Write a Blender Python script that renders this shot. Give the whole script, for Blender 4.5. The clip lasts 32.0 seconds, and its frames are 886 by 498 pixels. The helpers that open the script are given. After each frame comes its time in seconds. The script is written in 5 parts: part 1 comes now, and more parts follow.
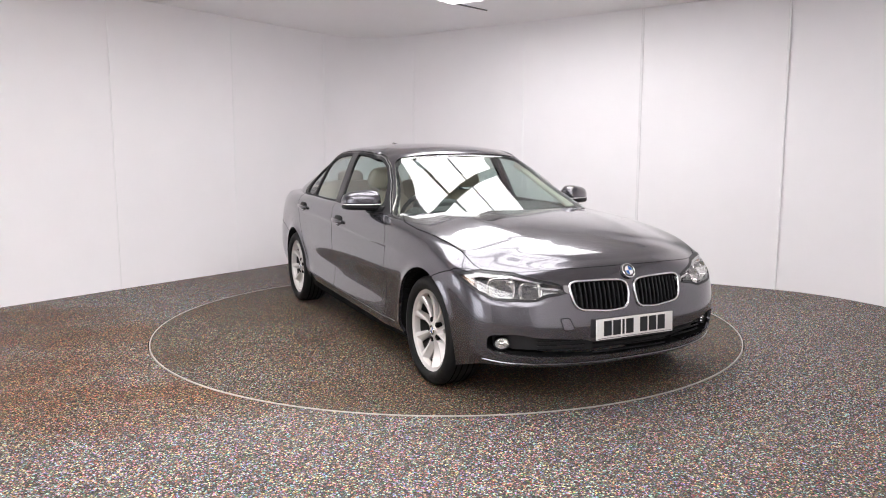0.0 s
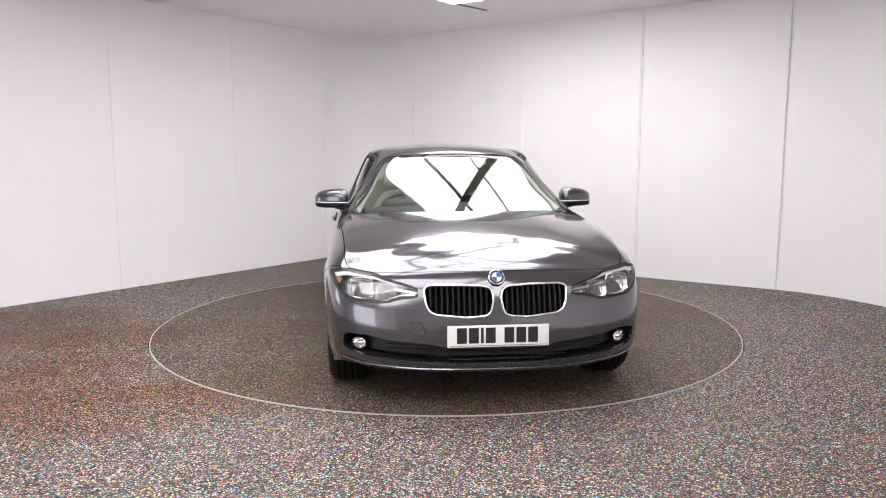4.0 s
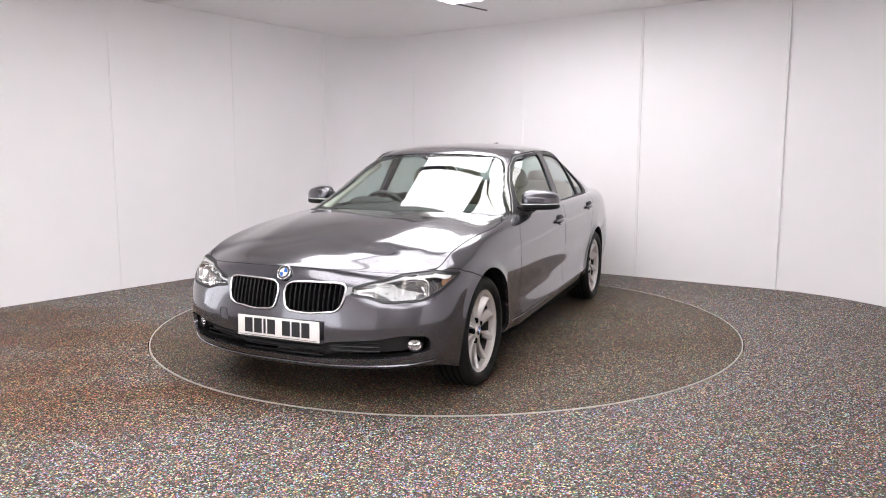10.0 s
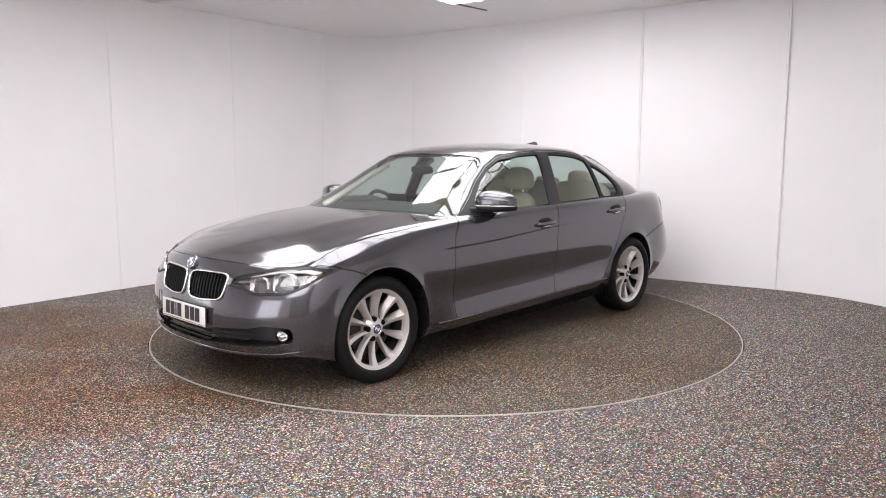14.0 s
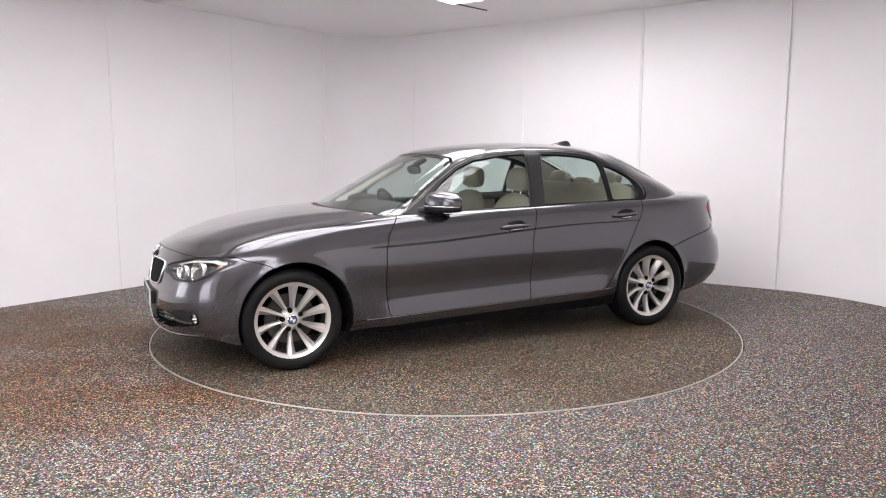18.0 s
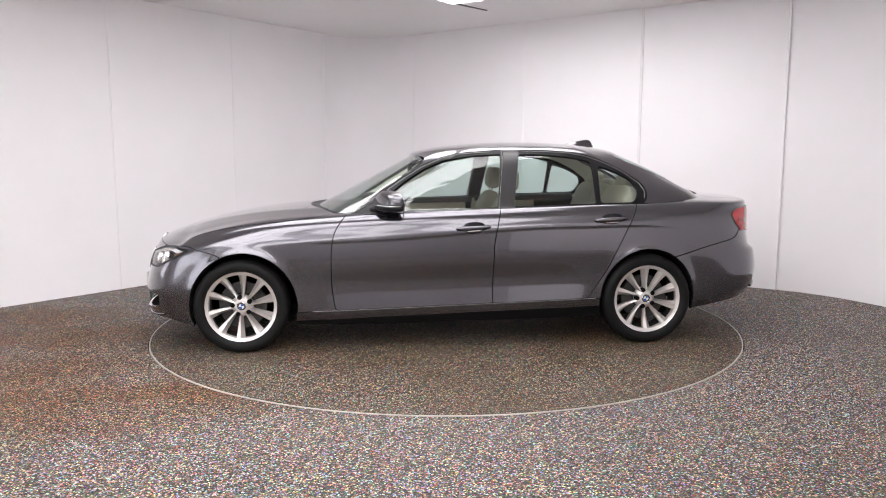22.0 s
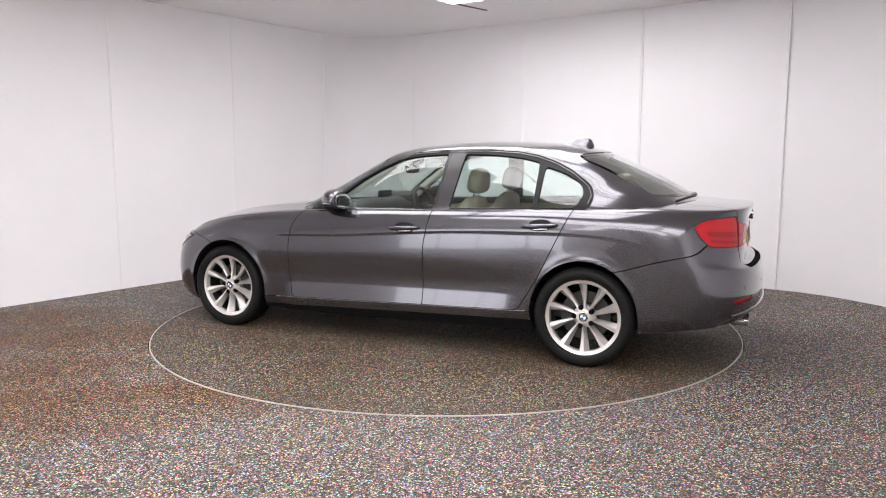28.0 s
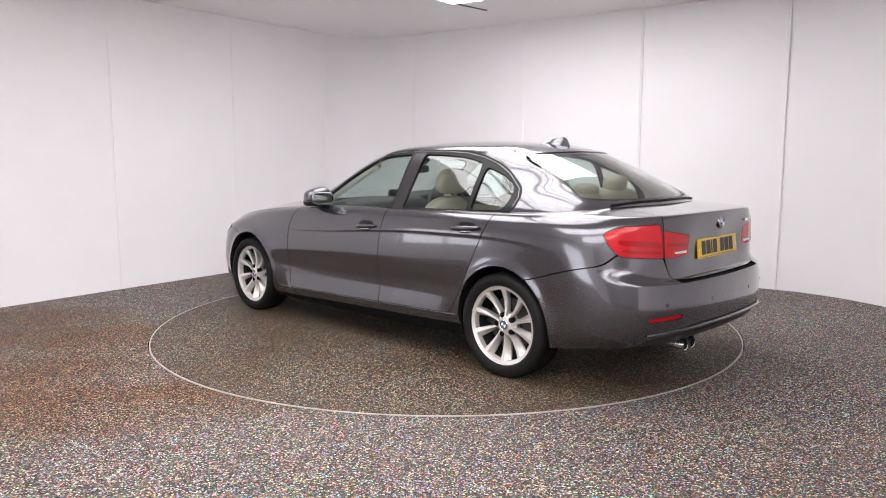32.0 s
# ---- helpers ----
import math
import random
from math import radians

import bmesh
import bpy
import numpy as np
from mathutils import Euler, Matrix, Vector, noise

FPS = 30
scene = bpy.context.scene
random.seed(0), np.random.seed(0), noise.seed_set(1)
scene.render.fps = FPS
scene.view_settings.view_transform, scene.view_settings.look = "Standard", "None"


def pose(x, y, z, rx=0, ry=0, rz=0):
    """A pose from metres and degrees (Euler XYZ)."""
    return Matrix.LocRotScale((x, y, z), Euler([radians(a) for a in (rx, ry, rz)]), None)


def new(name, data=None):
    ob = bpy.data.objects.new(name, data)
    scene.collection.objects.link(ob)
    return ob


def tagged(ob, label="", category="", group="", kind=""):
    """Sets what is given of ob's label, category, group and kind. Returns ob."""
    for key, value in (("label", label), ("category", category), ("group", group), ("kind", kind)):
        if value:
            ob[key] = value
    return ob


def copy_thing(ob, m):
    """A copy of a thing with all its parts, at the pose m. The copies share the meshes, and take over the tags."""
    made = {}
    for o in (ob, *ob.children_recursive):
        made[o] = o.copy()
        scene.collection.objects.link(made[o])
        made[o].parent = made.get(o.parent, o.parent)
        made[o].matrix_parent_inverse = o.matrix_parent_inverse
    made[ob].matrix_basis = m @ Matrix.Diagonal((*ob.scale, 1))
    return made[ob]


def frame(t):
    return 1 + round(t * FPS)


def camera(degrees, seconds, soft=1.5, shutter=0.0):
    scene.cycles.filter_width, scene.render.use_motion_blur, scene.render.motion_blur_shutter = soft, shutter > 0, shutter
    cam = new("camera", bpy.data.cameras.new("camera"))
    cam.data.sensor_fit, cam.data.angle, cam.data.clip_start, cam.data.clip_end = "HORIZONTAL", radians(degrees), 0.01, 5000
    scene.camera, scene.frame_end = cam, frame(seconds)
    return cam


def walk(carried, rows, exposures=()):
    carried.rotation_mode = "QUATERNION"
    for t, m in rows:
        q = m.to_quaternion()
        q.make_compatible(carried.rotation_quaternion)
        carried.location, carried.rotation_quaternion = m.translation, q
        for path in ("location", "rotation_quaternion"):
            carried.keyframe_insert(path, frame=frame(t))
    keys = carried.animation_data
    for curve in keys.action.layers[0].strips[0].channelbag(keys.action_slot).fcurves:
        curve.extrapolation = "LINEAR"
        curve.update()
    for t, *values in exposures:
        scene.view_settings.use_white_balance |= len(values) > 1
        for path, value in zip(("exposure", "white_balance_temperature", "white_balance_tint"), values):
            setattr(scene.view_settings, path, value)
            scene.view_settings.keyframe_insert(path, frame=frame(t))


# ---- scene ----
# Camera: it stands still; the turntable and the car on it turn before it.
cam = camera(62.51, 32.0, soft=1.05)
EYE = Vector((0.0, -5.835, 1.3165))
CAM = Matrix.Translation(EYE) @ pose(0, 0, 0, 90 - 7.236, 0, 0.206) @ pose(0, 0, 0, 0, 0, -0.086)
walk(cam, [(0.0, CAM), (32.0, CAM)], exposures=[(0.0, 0.0, 6500, 12), (32.0, 0.0, 6500, 12)])

TURN0, TURN = -63.706, -5.0127          # degrees, degrees a second
CEIL = 2.86

# Light: white painted room lit by luminous ceiling panels and by frosted windows behind the camera.
world = bpy.data.worlds.new("world")
scene.world = world
world.use_nodes = True
world.node_tree.nodes["Background"].inputs[0].default_value = (0.6, 0.62, 0.66, 1)
world.node_tree.nodes["Background"].inputs[1].default_value = 0.05
LIGHT = 7.15


# ---------------------------------------------------------------- materials
def mat(name, color=(0.5, 0.5, 0.5), rough=0.5, metal=0.0, coat=0.0, emit=0.0, spec=0.5, noise_amount=0.0, noise_scale=20.0,
        bump=0.0, bump_scale=200.0, coat_rough=0.03):
    """A principled material with a little two-scale colour variation and bump."""
    m = bpy.data.materials.new(name)
    m.use_nodes = True
    nt = m.node_tree
    b = nt.nodes["Principled BSDF"]
    b.inputs["Base Color"].default_value = (*color, 1)
    b.inputs["Roughness"].default_value = rough
    b.inputs["Metallic"].default_value = metal
    b.inputs["Specular IOR Level"].default_value = spec
    b.inputs["Coat Weight"].default_value = coat
    b.inputs["Coat Roughness"].default_value = coat_rough
    if emit:
        b.inputs["Emission Color"].default_value = (*color, 1)
        b.inputs["Emission Strength"].default_value = emit
    co = nt.nodes.new("ShaderNodeTexCoord")
    if noise_amount:
        n1 = nt.nodes.new("ShaderNodeTexNoise")
        n1.inputs["Scale"].default_value = noise_scale
        n1.inputs["Detail"].default_value = 6
        n2 = nt.nodes.new("ShaderNodeTexNoise")
        n2.inputs["Scale"].default_value = noise_scale / 9
        mx = nt.nodes.new("ShaderNodeMath")
        mx.operation = "ADD"
        ramp = nt.nodes.new("ShaderNodeMapRange")
        ramp.inputs["From Min"].default_value, ramp.inputs["From Max"].default_value = 0.6, 1.4
        ramp.inputs["To Min"].default_value, ramp.inputs["To Max"].default_value = 1 - noise_amount, 1 + noise_amount
        mul = nt.nodes.new("ShaderNodeVectorMath")
        mul.operation = "SCALE"
        mul.inputs[0].default_value = color
        for n in (n1, n2):
            nt.links.new(co.outputs["Object"], n.inputs["Vector"])
        nt.links.new(n1.outputs["Fac"], mx.inputs[0])
        nt.links.new(n2.outputs["Fac"], mx.inputs[1])
        nt.links.new(mx.outputs[0], ramp.inputs["Value"])
        nt.links.new(ramp.outputs[0], mul.inputs["Scale"])
        nt.links.new(mul.outputs[0], b.inputs["Base Color"])
        rr = nt.nodes.new("ShaderNodeMapRange")
        rr.inputs["From Min"].default_value, rr.inputs["From Max"].default_value = 0.3, 0.7
        rr.inputs["To Min"].default_value, rr.inputs["To Max"].default_value = rough * 0.85, min(1.0, rough * 1.15)
        nt.links.new(n1.outputs["Fac"], rr.inputs["Value"])
        nt.links.new(rr.outputs[0], b.inputs["Roughness"])
    if bump:
        nb = nt.nodes.new("ShaderNodeTexNoise")
        nb.inputs["Scale"].default_value = bump_scale
        nb.inputs["Detail"].default_value = 4
        bp = nt.nodes.new("ShaderNodeBump")
        bp.inputs["Strength"].default_value = bump
        bp.inputs["Distance"].default_value = 0.002
        nt.links.new(co.outputs["Object"], nb.inputs["Vector"])
        nt.links.new(nb.outputs["Fac"], bp.inputs["Height"])
        nt.links.new(bp.outputs["Normal"], b.inputs["Normal"])
    return m


def glass_mat(name, tint, ior=1.5, rough=0.0):
    """Thin pane: tinted clear transmission under a Fresnel gloss."""
    m = bpy.data.materials.new(name)
    m.use_nodes = True
    nt = m.node_tree
    nt.nodes.remove(nt.nodes["Principled BSDF"])
    out = nt.nodes["Material Output"]
    tr = nt.nodes.new("ShaderNodeBsdfTransparent")
    tr.inputs[0].default_value = (*tint, 1)
    gl = nt.nodes.new("ShaderNodeBsdfGlossy")
    gl.inputs["Roughness"].default_value = rough
    gl.inputs["Color"].default_value = (1, 1, 1, 1)
    lw = nt.nodes.new("ShaderNodeLayerWeight")
    lw.inputs["Blend"].default_value = 0.5
    pw = nt.nodes.new("ShaderNodeMath")
    pw.operation = "POWER"
    pw.inputs[1].default_value = 5.0
    fr = nt.nodes.new("ShaderNodeMapRange")
    f0 = 2 * ((ior - 1) / (ior + 1)) ** 2
    fr.inputs["To Min"].default_value, fr.inputs["To Max"].default_value = f0, 1.0
    nt.links.new(lw.outputs["Facing"], pw.inputs[0])
    nt.links.new(pw.outputs[0], fr.inputs["Value"])
    mx = nt.nodes.new("ShaderNodeMixShader")
    nt.links.new(fr.outputs[0], mx.inputs[0])
    nt.links.new(tr.outputs[0], mx.inputs[1])
    nt.links.new(gl.outputs[0], mx.inputs[2])
    nt.links.new(mx.outputs[0], out.inputs["Surface"])
    return m


def paint_mat():
    """Dark grey metallic car paint: flaked base under a clear coat."""
    m = mat("grey metallic paint", (0.098, 0.095, 0.108), 0.19, 0.85, coat=1.0, coat_rough=0.01)
    nt = m.node_tree
    b = nt.nodes["Principled BSDF"]
    co = nt.nodes.new("ShaderNodeTexCoord")
    fl = nt.nodes.new("ShaderNodeTexVoronoi")
    fl.inputs["Scale"].default_value = 900
    sep = nt.nodes.new("ShaderNodeMapRange")
    sep.inputs["To Min"].default_value, sep.inputs["To Max"].default_value = 0.8, 1.25
    mul = nt.nodes.new("ShaderNodeVectorMath")
    mul.operation = "SCALE"
    mul.inputs[0].default_value = (0.098, 0.095, 0.108)
    b.inputs["Coat IOR"].default_value = 1.48
    dirt = nt.nodes.new("ShaderNodeTexNoise")
    dirt.inputs["Scale"].default_value = 3.0
    dirt.inputs["Detail"].default_value = 5
    dr = nt.nodes.new("ShaderNodeMapRange")
    dr.inputs["From Min"].default_value, dr.inputs["From Max"].default_value = 0.35, 0.75
    dr.inputs["To Min"].default_value, dr.inputs["To Max"].default_value = 0.006, 0.025
    nt.links.new(co.outputs["Object"], fl.inputs["Vector"])
    nt.links.new(co.outputs["Object"], dirt.inputs["Vector"])
    nt.links.new(fl.outputs["Color"], sep.inputs["Value"])
    nt.links.new(sep.outputs[0], mul.inputs["Scale"])
    nt.links.new(mul.outputs[0], b.inputs["Base Color"])
    nt.links.new(dirt.outputs["Fac"], dr.inputs["Value"])
    nt.links.new(dr.outputs[0], b.inputs["Coat Roughness"])
    return m


# brown stains on the floor: x, y, radius along x, radius along y
STAINS = [(-2.9, -.62, 1.15, .55), (-2.3, -.5, .7, .45), (-2.2, -2.05, 1.0, .62), (-1.6, -1.95, .8, .40), (-2.6, -1.45, .85, .6), (-3.4, .1, .8, .4)]


def pebble_mat(name, base, warm, dark_share, scale, stains=()):
    """Bonded stone carpet: every grain its own colour and hue, dark joints, small relief, brown stains."""
    m = bpy.data.materials.new(name)
    m.use_nodes = True
    nt = m.node_tree
    b = nt.nodes["Principled BSDF"]
    b.inputs["Roughness"].default_value = 0.62
    b.inputs["Specular IOR Level"].default_value = 0.35
    co = nt.nodes.new("ShaderNodeTexCoord")
    v = nt.nodes.new("ShaderNodeTexVoronoi")
    v.inputs["Scale"].default_value = scale
    hue = nt.nodes.new("ShaderNodeSeparateColor")
    ramp = nt.nodes.new("ShaderNodeValToRGB")
    ramp.color_ramp.interpolation = "CONSTANT"
    el = ramp.color_ramp.elements
    d = dark_share
    stops = [(0.0, (0.035, 0.035, 0.036)), (d, (0.11, 0.105, 0.10)), (d + 0.16, (0.2, 0.185, 0.17)), (d + 0.3, (0.38, 0.35, 0.325)),
             (d + 0.41, (0.26, 0.07, 0.065)), (d + 0.48, (0.07, 0.17, 0.07)), (d + 0.55, (0.60, 0.57, 0.55))]
    el[0].position, el[0].color = stops[0][0], (*stops[0][1], 1)
    el[1].position, el[1].color = stops[1][0], (*stops[1][1], 1)
    for pos, col in stops[2:]:
        e = el.new(min(pos, 0.999))
        e.color = (*col, 1)
    edge = nt.nodes.new("ShaderNodeMapRange")
    edge.inputs["From Min"].default_value, edge.inputs["From Max"].default_value = 0.35, 0.62
    edge.inputs["To Min"].default_value, edge.inputs["To Max"].default_value = 1.0, 0.30
    mul = nt.nodes.new("ShaderNodeVectorMath")
    mul.operation = "SCALE"
    st = nt.nodes.new("ShaderNodeTexNoise")
    st.inputs["Scale"].default_value, st.inputs["Detail"].default_value = 0.9, 5
    sr = nt.nodes.new("ShaderNodeMapRange")
    sr.inputs["From Min"].default_value, sr.inputs["From Max"].default_value = 0.42, 0.68
    tint = nt.nodes.new("ShaderNodeMix")
    tint.data_type, tint.blend_type = "RGBA", "MULTIPLY"
    tint.inputs["B"].default_value = (*warm, 1)
    gain = nt.nodes.new("ShaderNodeMix")
    gain.data_type, gain.blend_type = "RGBA", "MULTIPLY"
    gain.inputs["Factor"].default_value = 1.0
    gain.inputs["B"].default_value = (*base, 1)
    bp = nt.nodes.new("ShaderNodeBump")
    bp.inputs["Strength"].default_value, bp.inputs["Distance"].default_value = 0.6, 0.004
    bp.invert = True
    L = nt.links.new
    L(co.outputs["Object"], v.inputs["Vector"])
    L(co.outputs["Object"], st.inputs["Vector"])
    L(v.outputs["Color"], hue.inputs[0])
    L(hue.outputs[0], ramp.inputs[0])
    L(v.outputs["Distance"], edge.inputs["Value"])
    # each grain leans to pink, green or blue
    hues = nt.nodes.new("ShaderNodeCombineXYZ")
    for k, (src, lo, hi) in enumerate(((1, .42, 1.62), (2, .48, 1.52), (1, 1.56, .44))):
        h_ = nt.nodes.new("ShaderNodeMapRange")
        h_.inputs["To Min"].default_value, h_.inputs["To Max"].default_value = lo, hi
        L(hue.outputs[src], h_.inputs["Value"])
        L(h_.outputs[0], hues.inputs[k])
    dyed = nt.nodes.new("ShaderNodeVectorMath")
    dyed.operation = "MULTIPLY"
    L(ramp.outputs[0], dyed.inputs[0])
    L(hues.outputs[0], dyed.inputs[1])
    L(dyed.outputs[0], mul.inputs[0])
    L(edge.outputs[0], mul.inputs["Scale"])
    L(st.outputs["Fac"], sr.inputs["Value"])
    total = sr.outputs[0]
    if stains:
        sr.inputs["To Max"].default_value = 0.08
        sep = nt.nodes.new("ShaderNodeSeparateXYZ")
        L(co.outputs["Object"], sep.inputs[0])
        rag = nt.nodes.new("ShaderNodeTexNoise")
        rag.inputs["Scale"].default_value, rag.inputs["Detail"].default_value = 3.5, 6
        L(co.outputs["Object"], rag.inputs["Vector"])

        def node(op, a, b):
            n = nt.nodes.new("ShaderNodeMath")
            n.operation = op
            for k, q in enumerate((a, b)):
                if isinstance(q, (int, float)):
                    n.inputs[k].default_value = q
                else:
                    L(q, n.inputs[k])
            return n.outputs[0]

        for sx, sy, rx, ry in stains:
            dx = node("DIVIDE", node("SUBTRACT", sep.outputs[0], sx), rx)
            dy = node("DIVIDE", node("SUBTRACT", sep.outputs[1], sy), ry)
            r2 = node("ADD", node("MULTIPLY", dx, dx), node("MULTIPLY", dy, dy))
            edge_ = node("ADD", node("SUBTRACT", 1.0, r2), node("MULTIPLY", node("SUBTRACT", rag.outputs["Fac"], 0.5), 1.9))
            m_ = nt.nodes.new("ShaderNodeMapRange")
            m_.inputs["From Min"].default_value, m_.inputs["From Max"].default_value = -0.5, 1.1
            m_.inputs["To Max"].default_value = 0.95
            L(edge_, m_.inputs["Value"])
            total = node("MAXIMUM", total, m_.outputs[0])
    L(total, tint.inputs["Factor"])
    L(mul.outputs[0], tint.inputs["A"])
    L(tint.outputs["Result"], gain.inputs["A"])
    L(gain.outputs["Result"], b.inputs["Base Color"])
    L(v.outputs["Distance"], bp.inputs["Height"])
    L(bp.outputs["Normal"], b.inputs["Normal"])
    return m


M_WALL = mat("white wall panel", (0.925, 0.905, 0.92), 0.45, noise_amount=0.02, noise_scale=3, bump=0.03, bump_scale=60)
M_BACK = mat("grey unseen back wall", (0.38, 0.37, 0.37), 0.6, noise_amount=0.05, noise_scale=3)
M_JOINT = mat("white joint strip", (0.92, 0.91, 0.92), 0.3)
M_JOINT_SHADE = mat("grey joint shade line", (0.82, 0.80, 0.81), 0.6)
M_CEIL = mat("white ceiling board", (0.95, 0.935, 0.94), 0.6, noise_amount=0.025, noise_scale=2)
M_LIGHT = mat("luminous ceiling film", (1, 0.985, 0.99), 0.5, emit=LIGHT)
M_PANE = mat("frosted daylight pane", (0.95, 0.97, 1.0), 0.5, emit=3.6)
M_BEAM = mat("dark steel beam", (0.03, 0.03, 0.03), 0.5)
M_SEAM = mat("grey film seam", (0.10, 0.10, 0.10), 0.5)
M_FLOOR = pebble_mat("bonded stone floor", (1.09, 1.03, 1.0), (0.74, 0.47, 0.26), 0.27, 138, STAINS)
M_DISC = pebble_mat("turntable stone floor", (0.82, 0.71, 0.57), (0.74, 0.60, 0.42), 0.30, 145)
M_RING = mat("worn aluminium edge", (0.47, 0.45, 0.42), 0.45, 0.2, noise_amount=0.2, noise_scale=30)
M_PAINT = paint_mat()
M_BLACK = mat("black satin trim", (0.009, 0.009, 0.010), 0.4, spec=0.18)
M_HOUSING = mat("grey lamp housing", (0.26, 0.26, 0.262), 0.3, 0.3)
M_LAMPBOX = mat("satin lamp interior", (0.50, 0.485, 0.485), 0.24, 0.85, noise_amount=0.08, noise_scale=40)
M_RINGGREY = mat("dark enamel", (0.06, 0.06, 0.065), 0.2, coat=0.8)
M_PLASTIC = mat("black grained plastic", (0.022, 0.022, 0.023), 0.5, noise_amount=0.15, noise_scale=60, bump=0.15, bump_scale=600)
M_UNDER = mat("black underbody", (0.006, 0.006, 0.006), 0.9, spec=0.08, noise_amount=0.2, noise_scale=10)
M_RUBBER = mat("black tyre rubber", (0.009, 0.009, 0.009), 0.5, spec=0.16, noise_amount=0.2, noise_scale=30, bump=0.1, bump_scale=300)
M_ALLOY = mat("silver alloy wheel", (0.66, 0.63, 0.61), 0.36, 0.6, coat=0.3, noise_amount=0.04, noise_scale=15)
M_DARKMETAL = mat("dull brake metal", (0.13, 0.125, 0.12), 0.45, 0.8, noise_amount=0.2, noise_scale=40)
# Shade between the spokes is put into this colour, for barrel and brake disc.
M_BARREL = mat("wheel metal with painted shade", (0.05, 0.048, 0.046), 0.5, 0.6, noise_amount=0.2, noise_scale=30)
M_GLOSS = mat("gloss black frame", (0.014, 0.013, 0.015), 0.36, spec=0.45, coat=0.35, coat_rough=0.15)
M_CHROME = mat("chrome", (0.85, 0.85, 0.86), 0.06, 1.0)
M_SATIN = mat("satin chrome", (0.58, 0.58, 0.59), 0.22, 1.0)
M_GLASS = glass_mat("green tinted glass", (0.70, 0.80, 0.77), 1.45)
M_SCREEN = glass_mat("green tinted windscreen glass", (0.74, 0.83, 0.80), 1.66)
M_LENS = glass_mat("clear lamp lens", (0.95, 0.96, 0.96), 1.45)
M_REFLECTOR = mat("lamp reflector", (0.82, 0.80, 0.79), 0.12, 0.95, noise_amount=0.08, noise_scale=30)
M_AMBER = mat("amber reflector", (0.32, 0.17, 0.09), 0.25, coat=0.5)
M_RED = mat("red lamp lens", (0.55, 0.004, 0.012), 0.15, coat=0.35, spec=0.25, noise_amount=0.1, noise_scale=12)
M_REDDARK = mat("dark red lamp lens", (0.36, 0.002, 0.008), 0.15, coat=0.35, spec=0.25)
M_LEATHER = mat("beige leather", (0.44, 0.385, 0.305), 0.5, noise_amount=0.07, noise_scale=25, bump=0.2, bump_scale=250)
M_HEADLINER = mat("pale headliner cloth", (0.80, 0.77, 0.68), 0.9, noise_amount=0.05, noise_scale=60)
M_DASH = mat("dark dashboard plastic", (0.035, 0.035, 0.034), 0.55, noise_amount=0.15, noise_scale=40, bump=0.15, bump_scale=500)
M_PLATEW = mat("white plate", (0.74, 0.72, 0.70), 0.35, coat=0.3)
M_PLATEY = mat("yellow plate", (0.80, 0.50, 0.02), 0.35, coat=0.3)
M_INK = mat("black plate ink", (0.01, 0.01, 0.012), 0.4)
M_MIRROR = mat("mirror glass", (0.42, 0.44, 0.46), 0.03, 1.0)
M_BLUE = mat("blue enamel", (0.03, 0.13, 0.42), 0.15, coat=0.8)
M_WHITE = mat("white enamel", (0.8, 0.8, 0.8), 0.2, coat=0.8)


# ---------------------------------------------------------------- mesh tools
def mesh_from(verts, faces, name="mesh", smooth=True, sharp=None):
    me = bpy.data.meshes.new(name)
    me.from_pydata([tuple(map(float, p)) for p in verts], [], [tuple(map(int, f)) for f in faces])
    if smooth:
        me.polygons.foreach_set("use_smooth", [True] * len(me.polygons))
        if sharp:
            me.set_sharp_from_angle(angle=radians(sharp))
    me.update()
    return me


def put(name, me, material, parent=None, label="", m=None):
    """One mesh object; a part when it has a parent."""
    ob = new(name, me)
    if material is not None:
        me.materials.clear()
        me.materials.append(material)
    if parent is not None:
        ob.parent = parent
    if m is not None:
        ob.matrix_basis = m
    if label:
        tagged(ob, label)
    return ob


def bm_mesh(bm, name="mesh", smooth=True, sharp=35):
    me = bpy.data.meshes.new(name)
    bmesh.ops.recalc_face_normals(bm, faces=bm.faces)
    bm.to_mesh(me)
    bm.free()
    if smooth:
        me.polygons.foreach_set("use_smooth", [True] * len(me.polygons))
        me.set_sharp_from_angle(angle=radians(sharp))
    return me


def box_bm(bm, sx, sy, sz, m=None, bevel=0.0, seg=2):
    r = bmesh.ops.create_cube(bm, size=1.0)
    vs = r["verts"]
    for q in vs:
        q.co = Vector((q.co.x * sx, q.co.y * sy, q.co.z * sz))
    if bevel:
        es = list({e for q in vs for e in q.link_edges})
        rr = bmesh.ops.bevel(bm, geom=es, offset=bevel, segments=seg, profile=0.6, affect="EDGES")
        vs = list({q for f in rr["faces"] for q in f.verts} | {q for q in vs if q.is_valid})
    if m is not None:
        bmesh.ops.transform(bm, matrix=m, verts=vs)
    return vs


def box(sx, sy, sz, m=None, bevel=0.0, seg=2):
    bm = bmesh.new()
    box_bm(bm, sx, sy, sz, m, bevel, seg)
    return bm_mesh(bm)


